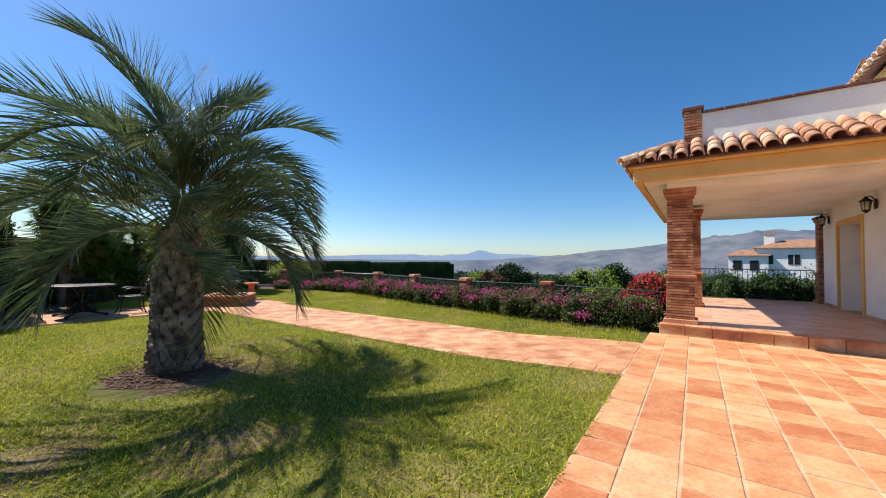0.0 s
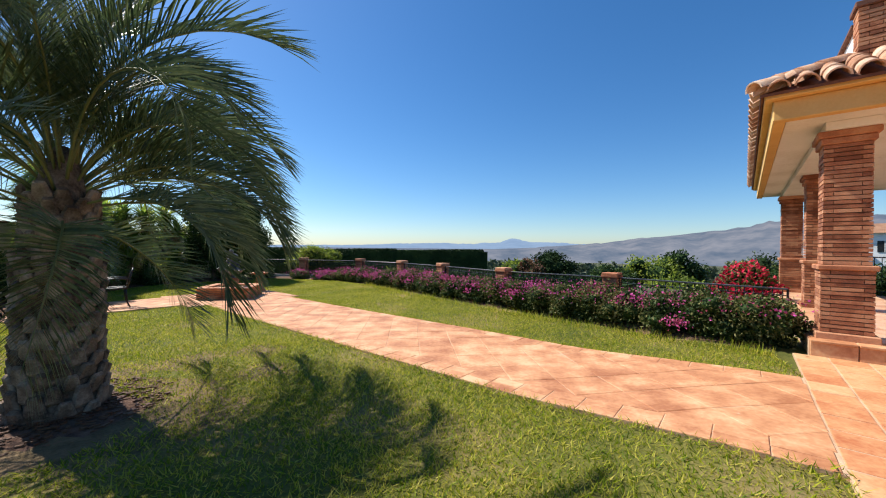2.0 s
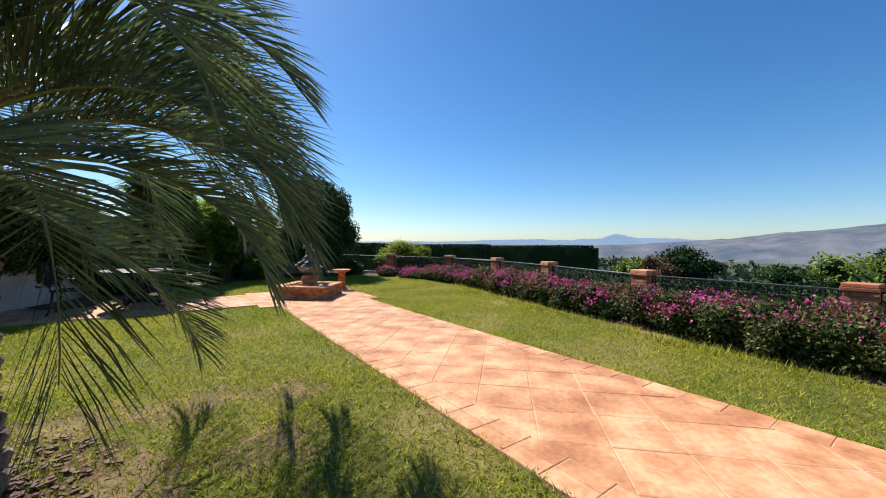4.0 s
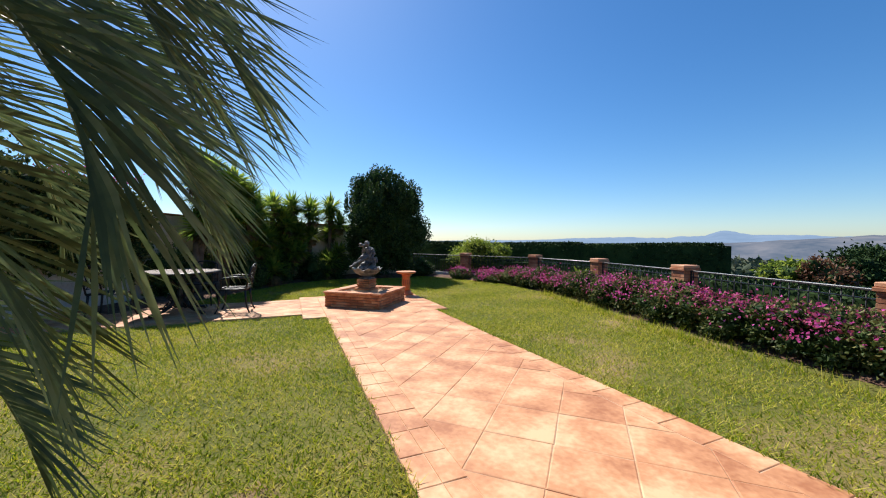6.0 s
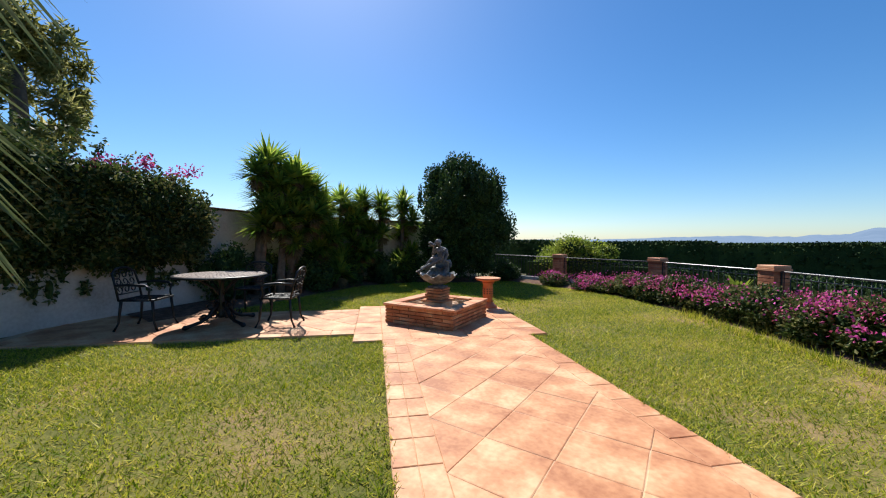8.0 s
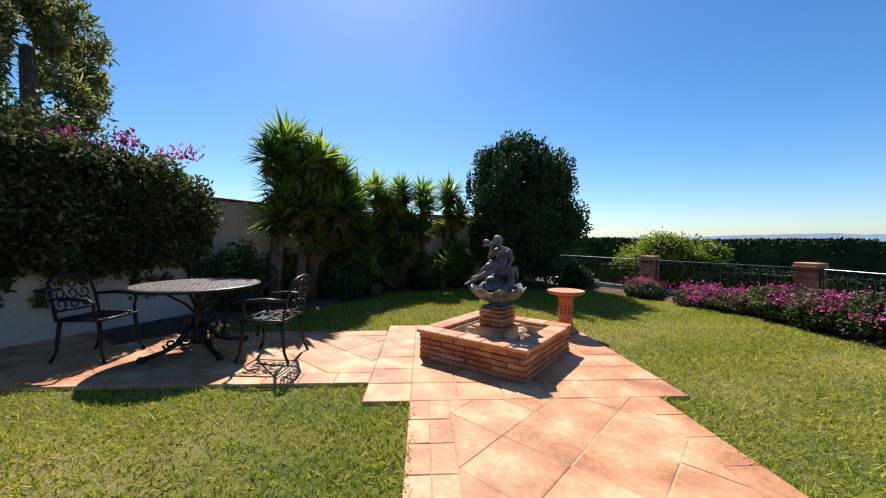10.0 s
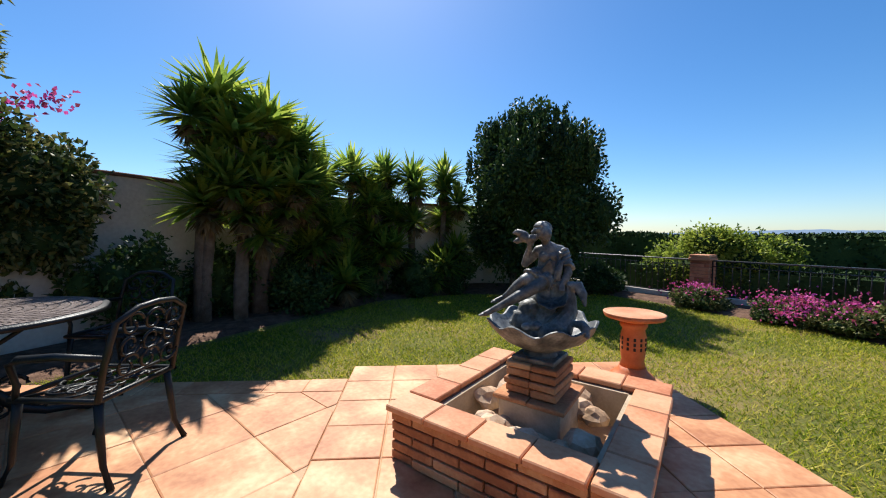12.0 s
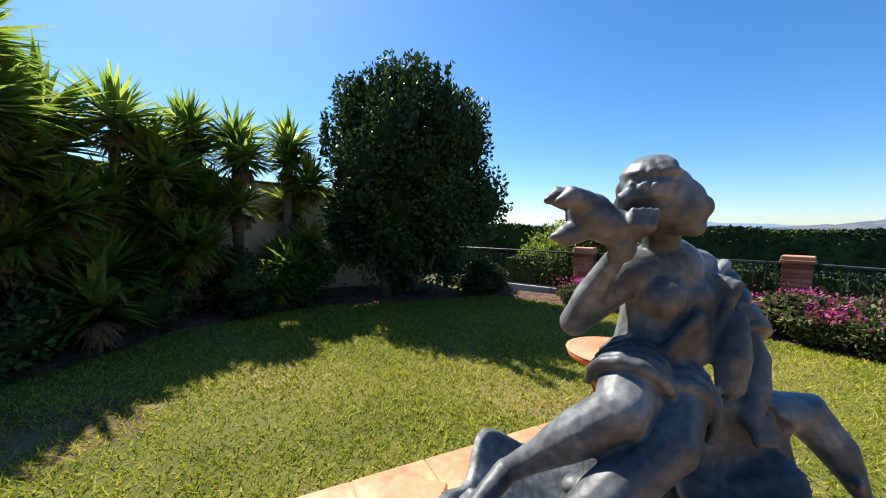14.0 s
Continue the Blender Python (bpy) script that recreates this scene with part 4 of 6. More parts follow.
    ball(at(0.463, 0.637, 1.0), 0.011, 1.0, 1.0, 1.7)
    ball(at(0.45, 0.65, 0.965), 0.02)
    ball(at(0.455, 0.642, 0.98), 0.011, 1.2, 1.0, 0.6)
    ball(at(0.448, 0.656, 1.022), 0.022, 1.1, 0.9, 0.6)
    # wavy hair combed back over the head, gathered low
    ball(at(0.405, 0.70, 1.03), 0.06, 1.0, 1.0, 1.02)
    for k in range(18):
        phi = radians(25 + 235 * k / 17)  # leaves the face free
        pts = []
        for j in range(6):
            th = radians(12 + 17 * j)
            wob = 0.14 * math.sin(j * 1.3 + k)
            pts.append(at(0.408 + 0.063 * math.sin(th) * math.cos(phi + wob), 0.697 + 0.063 * math.sin(th) * math.sin(phi + wob), 1.028 + 0.064 * math.cos(th)))
        limb(pts, [0.009, 0.012, 0.013, 0.013, 0.011, 0.008])
    for k in range(6):
        limb([at(0.355, 0.675 + 0.01 * k, 1.03 - 0.006 * k), at(0.335, 0.675 + 0.008 * k, 1.015 - 0.008 * k), at(0.335 - 0.004 * (k % 3), 0.69, 0.985 - 0.006 * k)], [0.014, 0.015, 0.009])
    # raised arm holding a conch to the ear
    limb([at(0.38, 0.715, 0.872), at(0.32, 0.728, 0.81), at(0.273, 0.736, 0.766)], [0.036, 0.031, 0.028])
    limb([at(0.273, 0.736, 0.766), at(0.292, 0.71, 0.83), at(0.318, 0.672, 0.90)], [0.029, 0.027, 0.019])
    ball(at(0.325, 0.655, 0.93), 0.027, 1, 0.7, 1.3)
    limb([at(0.38, 0.66, 0.98), at(0.345, 0.655, 0.962), at(0.305, 0.66, 0.962), at(0.268, 0.665, 0.982)], [0.014, 0.028, 0.035, 0.043])
    for t in (0.9, 2.5, 4.4):
        limb([at(0.25, 0.67 + 0.03 * math.cos(t), 0.985 + 0.03 * math.sin(t)), at(0.215, 0.67 + 0.055 * math.cos(t), 0.985 + 0.045 * math.sin(t)), at(0.2, 0.67 + 0.05 * math.cos(t), 0.98 + 0.04 * math.sin(t))], [0.024, 0.02, 0.008])
    for k in range(4):
        limb([at(0.325, 0.64 + 0.004 * k, 0.93), at(0.325 + 0.012 * k, 0.622, 0.965), at(0.33 + 0.014 * k, 0.63, 0.99)], [0.01, 0.0095, 0.007])
    # resting arm with its loose sleeve
    limb([at(0.53, 0.755, 0.878), at(0.575, 0.73, 0.80), at(0.597, 0.684, 0.713)], [0.042, 0.036, 0.031])
    limb([at(0.597, 0.684, 0.713), at(0.58, 0.655, 0.665), at(0.553, 0.628, 0.624)], [0.031, 0.027, 0.018])
    folds(at(0.54, 0.752, 0.865), at(0.59, 0.70, 0.74), 0.047, 6, 0.013, 1.8, 3.8)
    limb([at(0.545, 0.66, 0.79), at(0.53, 0.645, 0.73), at(0.525, 0.64, 0.68)], [0.02, 0.03, 0.024])
    for k in range(4):
        limb([at(0.55 + 0.008 * k, 0.618, 0.622), at(0.545 + 0.01 * k, 0.60, 0.592)], [0.009, 0.007])
    # open shell dish beside the lap
    tilt = Matrix.Translation(at(0.495, 0.60, 0.525)) @ Matrix.Rotation(radians(28.6), 4, "Z") @ Matrix.Rotation(radians(40), 4, "X")
    first = len(bm.verts)
    lathe(bm, [(0.01, -0.035), (0.05, -0.025), (0.08, 0.008), (0.088, 0.024), (0.08, 0.022), (0.062, 0.004), (0.035, -0.012), (0.005, -0.016)], 28)
    bm.verts.ensure_lookup_table()
    for v in bm.verts[first:]:
        v.co.z += 0.008 * math.cos(6 * math.atan2(v.co.y, v.co.x)) * min(1, v.co.xy.length / 0.08)
        v.co = tilt @ v.co
    # sea creature: body rising from the bowl, broad tail curling over
    limb([at(0.50, 0.60, 0.27), at(0.56, 0.60, 0.33), at(0.60, 0.65, 0.44), at(0.605, 0.67, 0.55), at(0.625, 0.66, 0.625), at(0.67, 0.65, 0.625), at(0.705, 0.62, 0.57), at(0.72, 0.58, 0.50)], [0.1, 0.095, 0.075, 0.055, 0.045, 0.042, 0.032, 0.01])
    for k in range(7):
        limb([at(0.65 + 0.008 * k, 0.65 - 0.004 * k, 0.63 - 0.008 * k), at(0.69 + 0.005 * k, 0.63 - 0.006 * k, 0.585 - 0.012 * k), at(0.715 - 0.003 * k, 0.59 - 0.002 * k, 0.515 + 0.004 * k)], [0.015, 0.015, 0.008])
    for k in range(8):
        t = 0.5 * k
        limb([at(0.63 + 0.012 * k, 0.60 - 0.01 * k, 0.36), at(0.68 + 0.008 * k, 0.57 - 0.014 * k, 0.375 + 0.012 * math.sin(t)), at(0.715 + 0.004 * k, 0.56 - 0.018 * k, 0.32)], [0.02, 0.022, 0.016])
    ob = new("statue", mesh_of(bm, "statue", M_STATUE))
    rm = ob.modifiers.new("remesh", "REMESH")
    rm.mode, rm.voxel_size, rm.use_smooth_shade = "VOXEL", 0.003, True
    sm = ob.modifiers.new("smooth", "SMOOTH")
    sm.factor, sm.iterations = 0.5, 1
    tex = bpy.data.textures.new("chisel", "CLOUDS")
    tex.noise_scale, tex.noise_depth = 0.02, 2
    ds = ob.modifiers.new("relief", "DISPLACE")
    ds.texture, ds.strength, ds.mid_level, ds.texture_coords = tex, 0.002, 0.5, "LOCAL"
    tagged(ob, "weathered grey lead statue of a seated figure in a shell", "statue")


def build_birdbath():
    c = Vector((-6.88, 13.05, 0))
    g = float(gz(c.x, c.y)) + 0.02
    b = thing("birdbath", (c.x, c.y, g), 0, "terracotta birdbath with pierced stem at the paving corner", "birdbath")
    b.scale = (0.9, 0.9, 0.84)
    part("foot", lathe(bmesh.new(), [(0.2, 0), (0.2, 0.03), (0.17, 0.06), (0.13, 0.09), (0.12, 0.13)], 28), M_POT, b)
    part("stem", lathe(bmesh.new(), [(0.115, 0.13), (0.1, 0.2), (0.105, 0.22), (0.115, 0.32), (0.115, 0.45), (0.1, 0.52), (0.125, 0.56), (0.12, 0.6)], 28), M_POT, b)
    part("bowl", lathe(bmesh.new(), [(0.12, 0.6), (0.2, 0.625), (0.265, 0.645), (0.275, 0.68), (0.25, 0.685), (0.23, 0.665), (0.01, 0.65)], 32), M_POT, b)
    part("rim_ring", lathe(bmesh.new(), [(0.272, 0.678), (0.28, 0.69), (0.262, 0.694), (0.25, 0.686)], 32), M_COPING, b)
    # black blocks on the solid stem imitate the shaded openings of the piercing
    for k in range(12):
        a = 2 * math.pi * k / 12
        for z in (0.33, 0.38, 0.43):
            part("hole_shade", boxm((0.114 * math.cos(a), 0.114 * math.sin(a), z), (0.012, 0.022, 0.034), a, 0.004), M_IRON, b)


# ---- cast-metal furniture ----
def scroll(centre, r0, turns, axis_x, axis_y, flip=1, n=22):
    pts = []
    for i in range(n + 1):
        t = i / n
        a = flip * 2 * math.pi * turns * t
        r = r0 * (1 - 0.75 * t)
        pts.append(Vector(centre) + Vector(axis_x) * r * math.cos(a) + Vector(axis_y) * r * math.sin(a))
    return pts


def build_chair():
    t = thing("garden_chair", label="black cast-metal armchair with scrolled back on terracotta patio", category="chair", group="chairs round the patio table")
    w, dp, sz = 0.46, 0.44, 0.43
    seat = bmesh.new()
    tube(seat, [(-dp / 2, -w / 2, sz), (dp / 2, -w / 2, sz), (dp / 2, w / 2, sz), (-dp / 2, w / 2, sz), (-dp / 2, -w / 2, sz)], 0.015, 8)
    for k in range(8):
        a = math.pi * 2 * k / 8
        tube(seat, scroll((0.11 * math.cos(a), 0.12 * math.sin(a), sz), 0.085, 1.1, (math.cos(a), math.sin(a), 0), (-math.sin(a), math.cos(a), 0)), 0.008, 5)
    for k in range(4):
        a = math.pi / 4 + math.pi / 2 * k
        tube(seat, [(0, 0, sz), (0.26 * math.cos(a), 0.28 * math.sin(a), sz)], 0.009, 5)
        tube(seat, scroll((0.16 * math.cos(a), 0.17 * math.sin(a), sz), 0.05, 1.2, (1, 0, 0), (0, 1, 0)), 0.008, 5)
    part("seat", seat, M_CAST, t)
    for sx in (-1, 1):
        for sy in (-1, 1):
            x, y = sx * (dp / 2 - 0.02), sy * (w / 2 - 0.02)
            part("leg", tube(bmesh.new(), [(x, y, sz), (x + sx * 0.015, y + sy * 0.01, sz * 0.6), (x + sx * 0.03, y + sy * 0.015, sz * 0.25), (x + sx * 0.08, y + sy * 0.03, 0.0)], [0.02, 0.018, 0.014, 0.017], 8), M_CAST, t)
    back = bmesh.new()
    bx = dp / 2
    tube(back, [(bx, -w / 2, sz), (bx + 0.04, -w / 2, sz + 0.2), (bx + 0.09, -w / 2 + 0.01, sz + 0.38), (bx + 0.11, -w / 4, sz + 0.44), (bx + 0.115, 0, sz + 0.45), (bx + 0.11, w / 4, sz + 0.44), (bx + 0.09, w / 2 - 0.01, sz + 0.38), (bx + 0.04, w / 2, sz + 0.2), (bx, w / 2, sz)], 0.015, 8)
    part("back_frame", back, M_CAST, t)
    orn = bmesh.new()
    for y in (-0.13, 0, 0.13):
        for z, f in ((0.14, 1), (0.25, -1), (0.35, 1)):
            tube(orn, scroll((bx + 0.03 + z * 0.17, y, sz + z), 0.07, 1.2, (0, 1, 0), (0.2, 0, 1), f if y <= 0 else -f), 0.008, 5)
    tube(orn, [(bx + 0.02, -w / 2, sz + 0.08), (bx + 0.02, w / 2, sz + 0.08)], 0.009, 6)
    part("back_scrollwork", orn, M_CAST, t)
    for s in (-1, 1):
        part("armrest", tube(bmesh.new(), [(bx + 0.04, s * w / 2, sz + 0.21), (0.05, s * (w / 2 + 0.03), sz + 0.225), (-0.13, s * (w / 2 + 0.03), sz + 0.21), (-0.19, s * (w / 2 + 0.02), sz + 0.18), (-0.17, s * (w / 2 + 0.01), sz + 0.08), (-0.19, s * w / 2, sz)], [0.016, 0.02, 0.02, 0.016, 0.013, 0.014], 8), M_CAST, t)
    return t


def build_table(x, y):
    g = float(gz(x, y)) + 0.022
    t = thing("garden_table", (x, y, g), 0.3, "round cast-metal table with mosaic top and scrolled feet", "table")
    H, R = 0.76, 0.64
    part("tabletop", lathe(bmesh.new(), [(R - 0.03, H - 0.035), (R, H - 0.03), (R, H - 0.008), (R - 0.01, H), (0.02, H)], 56), M_CAST, t)
    joined = bmesh.new()
    for i in range(1, 12):
        r = i * 0.052
        n = int(2 * math.pi * r / 0.05)
        for k in range(n):
            a = 2 * math.pi * (k + 0.5 * (i % 2)) / n
            box(joined, (r * math.cos(a), r * math.sin(a), H + 0.001), (0.044, 0.042, 0.006), a)
    part("mosaic", joined, M_TABLE, t, "brown mosaic inlay", "stuff")
    part("stem", lathe(bmesh.new(), [(0.07, 0.1), (0.05, 0.16), (0.035, 0.25), (0.05, 0.33), (0.035, 0.42), (0.03, 0.6), (0.06, 0.68), (0.2, H - 0.036)], 16), M_CAST, t)
    for k in range(4):
        a = math.pi / 2 * k
        ca, sa = math.cos(a), math.sin(a)
        leg = bmesh.new()
        tube(leg, [(0.05 * ca, 0.05 * sa, 0.32), (0.12 * ca, 0.12 * sa, 0.24), (0.2 * ca, 0.2 * sa, 0.13), (0.32 * ca, 0.32 * sa, 0.07), (0.44 * ca, 0.44 * sa, 0.05), (0.52 * ca, 0.52 * sa, 0.03)], [0.025, 0.03, 0.03, 0.026, 0.024, 0.03], 8)
        lathe(leg, [(0.012, 0.0), (0.036, 0.015), (0.04, 0.035), (0.02, 0.065)], 10, (0.52 * ca, 0.52 * sa, 0))
        tube(leg, scroll((0.17 * ca, 0.17 * sa, 0.28), 0.075, 1.3, (ca, sa, 0), (0, 0, 1)), 0.014, 6)
        tube(leg, scroll((0.27 * ca, 0.27 * sa, 0.14), 0.06, 1.3, (ca, sa, 0), (0, 0, 1), -1), 0.012, 6)
        tube(leg, scroll((0.11 * ca, 0.11 * sa, 0.15), 0.06, 1.2, (ca, sa, 0), (0, 0, 1), -1), 0.012, 6)
        part("foot", leg, M_CAST, t)
        part("brace", tube(bmesh.new(), [(0.04 * ca, 0.04 * sa, 0.45), (0.12 * ca, 0.12 * sa, 0.55), (0.3 * ca, 0.3 * sa, 0.68), (0.42 * ca, 0.42 * sa, H - 0.035)], 0.014, 6), M_CAST, t)


def build_seating():
    tx, ty = -8.85, 8.9
    build_table(tx, ty)
    c0 = build_chair()
    spots = [(-8.17, 9.53), (-9.28, 8.05), (-9.5, 9.55)]
    for i, (x, y) in enumerate(spots):
        m = Matrix.Translation((x, y, float(gz(x, y)) + 0.022)) @ Matrix.Rotation(math.atan2(y - ty, x - tx) + (0.12, -0.2, 0.1)[i], 4, "Z")
        if i == 0:
            c0.matrix_basis = m
        else:
            copy_thing(c0, m)


# ---- plants ----
def frond(length, rise, droop, leaflet, n=58, seed=0):
    """One feather leaf along +x from the crown: a curved rib with narrow leaflets in a V."""
    r = np.random.default_rng(seed)
    t = np.linspace(0, 1, 24)
    ang = rise - (rise + droop) * t ** 1.25
    seg = length / 23
    x = np.concatenate([[0], np.cumsum(np.cos(ang[:-1]) * seg)])
    z = np.concatenate([[0], np.cumsum(np.sin(ang[:-1]) * seg)])
    rib = [Vector((x[i], 0, z[i])) for i in range(24)]
    bm = tube(bmesh.new(), rib[::2] + [rib[-1]], [0.015 * (1 - 0.85 * i / 12) for i in range(13)], 5)
    rib_me = mesh_of(bm, "rib", M_RACHIS)
    ts = np.repeat(np.linspace(0.16, 0.995, n), 2)
    side = np.tile([1.0, -1.0], n)
    px, pz, pa = np.interp(ts, t, x), np.interp(ts, t, z), np.interp(ts, t, ang)
    prof = np.sin(np.clip((ts - 0.05) / 0.95, 0, 1) * np.pi * 0.86 + 0.25) ** 0.7
    L = leaflet * (0.45 + 0.6 * prof) * r.uniform(0.88, 1.1, len(ts))
    sweep = np.radians(62 - 38 * ts + r.normal(0, 4, len(ts)))
    lift = np.radians(36 + r.normal(0, 8, len(ts)))
    tang = np.stack([np.cos(pa), np.zeros_like(pa), np.sin(pa)], 1)
    nor = np.stack([-np.sin(pa), np.zeros_like(pa), np.cos(pa)], 1)
    lat = np.stack([np.zeros_like(pa), side, np.zeros_like(pa)], 1)
    d = tang * np.cos(sweep)[:, None] + (lat * np.cos(lift)[:, None] + nor * np.sin(lift)[:, None]) * np.sin(sweep)[:, None]
    p0 = np.stack([px, side * 0.006, pz], 1)
    wdir = np.cross(d, lat)
    wdir /= np.linalg.norm(wdir, axis=1, keepdims=True) + 1e-9
    w = 0.0068 * (0.7 + 0.5 * prof)[:, None]
    p1 = p0 + d * (L * 0.5)[:, None]
    d2 = d + np.array([0, 0, -0.2]) * r.uniform(0.5, 1.5, (len(ts), 1))
    d2 /= np.linalg.norm(d2, axis=1, keepdims=True)
    p2 = p1 + d2 * (L * 0.5)[:, None]
    V = np.stack([p0 - wdir * w * 0.6, p0 + wdir * w * 0.6, p1 + wdir * w, p1 - wdir * w, p2], 1).reshape(-1, 3)
    i = np.arange(len(ts))[:, None] * 5
    F = np.concatenate([i + [[0, 1, 2]], i + [[0, 2, 3]], i + [[3, 2, 4]]], 1).reshape(-1, 3)
    return rib_me, raw("leaflets", V, F, M_FROND)


def build_palm():
    x, y = -3.5, 4.8
    g = float(gz(x, y)) - 0.03
    palm = thing("palm_tree", (x, y, g), 0, "squat feather palm with rough trunk on the lawn", "palm tree")
    H = 1.85
    bm = lathe(bmesh.new(), [(0.33, 0), (0.29, 0.1), (0.255, 0.3), (0.235, 0.7), (0.23, 1.1), (0.21, 1.5), (0.17, H), (0.11, H + 0.25), (0.04, H + 0.4)], 28)
    for v in bm.verts:
        v.co.xy *= 1 + 0.1 * noise.noise(v.co * 5)
    part("trunk", bm, M_TRUNK, palm)
    boot = bmesh.new()
    box(boot, (0, 0, 0), (0.05, 0.15, 0.16), 0, 0.02)
    for v in boot.verts:
        if v.co.z > 0:
            v.co.y *= 0.55
            v.co.x += 0.028
    me = mesh_of(boot, "leaf_base", M_TRUNK)
    for k in range(190):
        z = 0.05 + k * (H - 0.05) / 190
        a = k * 2.39996
        r = 0.285 - 0.05 * min(1, z / 0.5) + (0.012 if z < 1.3 else -0.03)
        ob = new("leaf_base", me)
        ob.parent = palm
        ob.matrix_basis = Matrix.Translation((r * math.cos(a), r * math.sin(a), z)) @ Matrix.Rotation(a, 4, "Z") @ Matrix.Rotation(random.uniform(-0.1, 0.15), 4, "Y") @ Matrix.Diagonal((1.0, random.uniform(0.8, 1.15), random.uniform(0.8, 1.2), 1))
    kinds = []
    for k, (ln, rise, droop, lf) in enumerate([(1.75, 88, -30, 0.5), (2.15, 78, 25, 0.58), (2.45, 66, 58, 0.62), (2.5, 54, 74, 0.64), (2.5, 40, 82, 0.64), (2.35, 20, 84, 0.62), (2.0, -10, 84, 0.58)]):
        for s in range(2):
            kinds.append(frond(ln * (1 + 0.07 * s), radians(rise), radians(droop), lf * 1.08, 78, 10 * k + s))
    plan = [(k, i * 2.39996 + 0.6, random.uniform(0.78, 0.92) * (1.18 if k < 2 else 1.0)) for i, k in enumerate([0] * 6 + [1] * 9 + [2] * 9 + [3] * 8 + [4] * 7 + [5] * 5 + [6] * 2)]
    # long fronds arching out over the lawn towards the path
    plan = [(k, a, min(size, 0.8) if k > 1 and a % 6.2832 < 1.2 else size) for k, a, size in plan]
    plan += [(4, radians(50), 0.87), (3, radians(66), 0.9), (3, radians(90), 1.08), (4, radians(100), 1.0), (2, radians(78), 0.95)]
    for i, (k, a, size) in enumerate(plan):
        rib_me, leaf_me = kinds[2 * k + i % 2]
        fr = new("frond", rib_me)
        fr.parent = palm
        h = H + 0.32 - 0.09 * k
        fr.matrix_basis = Matrix.Translation((0.09 * math.cos(a), 0.09 * math.sin(a), h)) @ Matrix.Rotation(a, 4, "Z") @ Matrix.Rotation(random.uniform(-0.3, 0.3), 4, "X") @ Matrix.Rotation(random.uniform(-0.08, 0.08), 4, "Y") @ Matrix.Scale(size, 4)
        lv = new("leaf_blade", leaf_me)
        lv.parent = fr
    # bare bark mulch round the foot
    bm = bmesh.new()
    for k in range(900):
        a, r = random.uniform(0, 6.28), 0.28 + 0.5 * random.random() ** 1.6
        px, py = x + r * math.cos(a), y + r * math.sin(a)
        box(bm, (px, py, float(gz(px, py)) + random.uniform(-0.02, 0.012)), (random.uniform(0.02, 0.06), 0.02, 0.01), random.uniform(0, 3))
    tagged(part("bark_mulch", bm, M_RUST), "reddish bark mulch round the palm foot", "mulch", kind="stuff")


def rosette(n, length, seed, down=-0.5):
    r = np.random.default_rng(seed)
    a = np.arange(n) * 2.39996 + r.normal(0, 0.1, n)
    e = np.arcsin(np.clip(r.uniform(down, 1.0, n), -1, 1))
    d = np.stack([np.cos(a) * np.cos(e), np.sin(a) * np.cos(e), np.sin(e)], 1)
    side = np.cross(d, [0, 0, 1.0])
    side /= np.linalg.norm(side, axis=1, keepdims=True) + 1e-6
    L = (length * r.uniform(0.75, 1.1, n))[:, None]
    w = 0.034
    p0 = d * 0.04
    p1 = p0 + d * L * 0.5
    d2 = d + np.array([0, 0, -0.22])
    d2 /= np.linalg.norm(d2, axis=1, keepdims=True)
    p2 = p1 + d2 * L * 0.5
    V = np.stack([p0 - side * w * 0.5, p0 + side * w * 0.5, p1 + side * w, p1 - side * w, p2], 1).reshape(-1, 3)
    i = np.arange(n)[:, None] * 5
    F = np.concatenate([i + [[0, 1, 2]], i + [[0, 2, 3]], i + [[3, 2, 4]]], 1).reshape(-1, 3)
    return V, F


V0, F0 = rosette(150, 0.54, 1, -0.4)
ROSETTE = raw("leaf_head", V0, F0, M_YUCCA)


def skirt_mesh():
    V, F = rosette(260, 0.46, 3, -1.0)
    keep = V.reshape(-1, 5, 3)[:, 4, 2] < -0.12
    V = V.reshape(-1, 5, 3)[keep].reshape(-1, 3)
    n = len(V) // 5
    i = np.arange(n)[:, None] * 5
    F = np.concatenate([i + [[0, 1, 2]], i + [[0, 2, 3]], i + [[3, 2, 4]]], 1).reshape(-1, 3)
    return raw("dead_skirt", V, F, M_THATCH)


SKIRT = skirt_mesh()


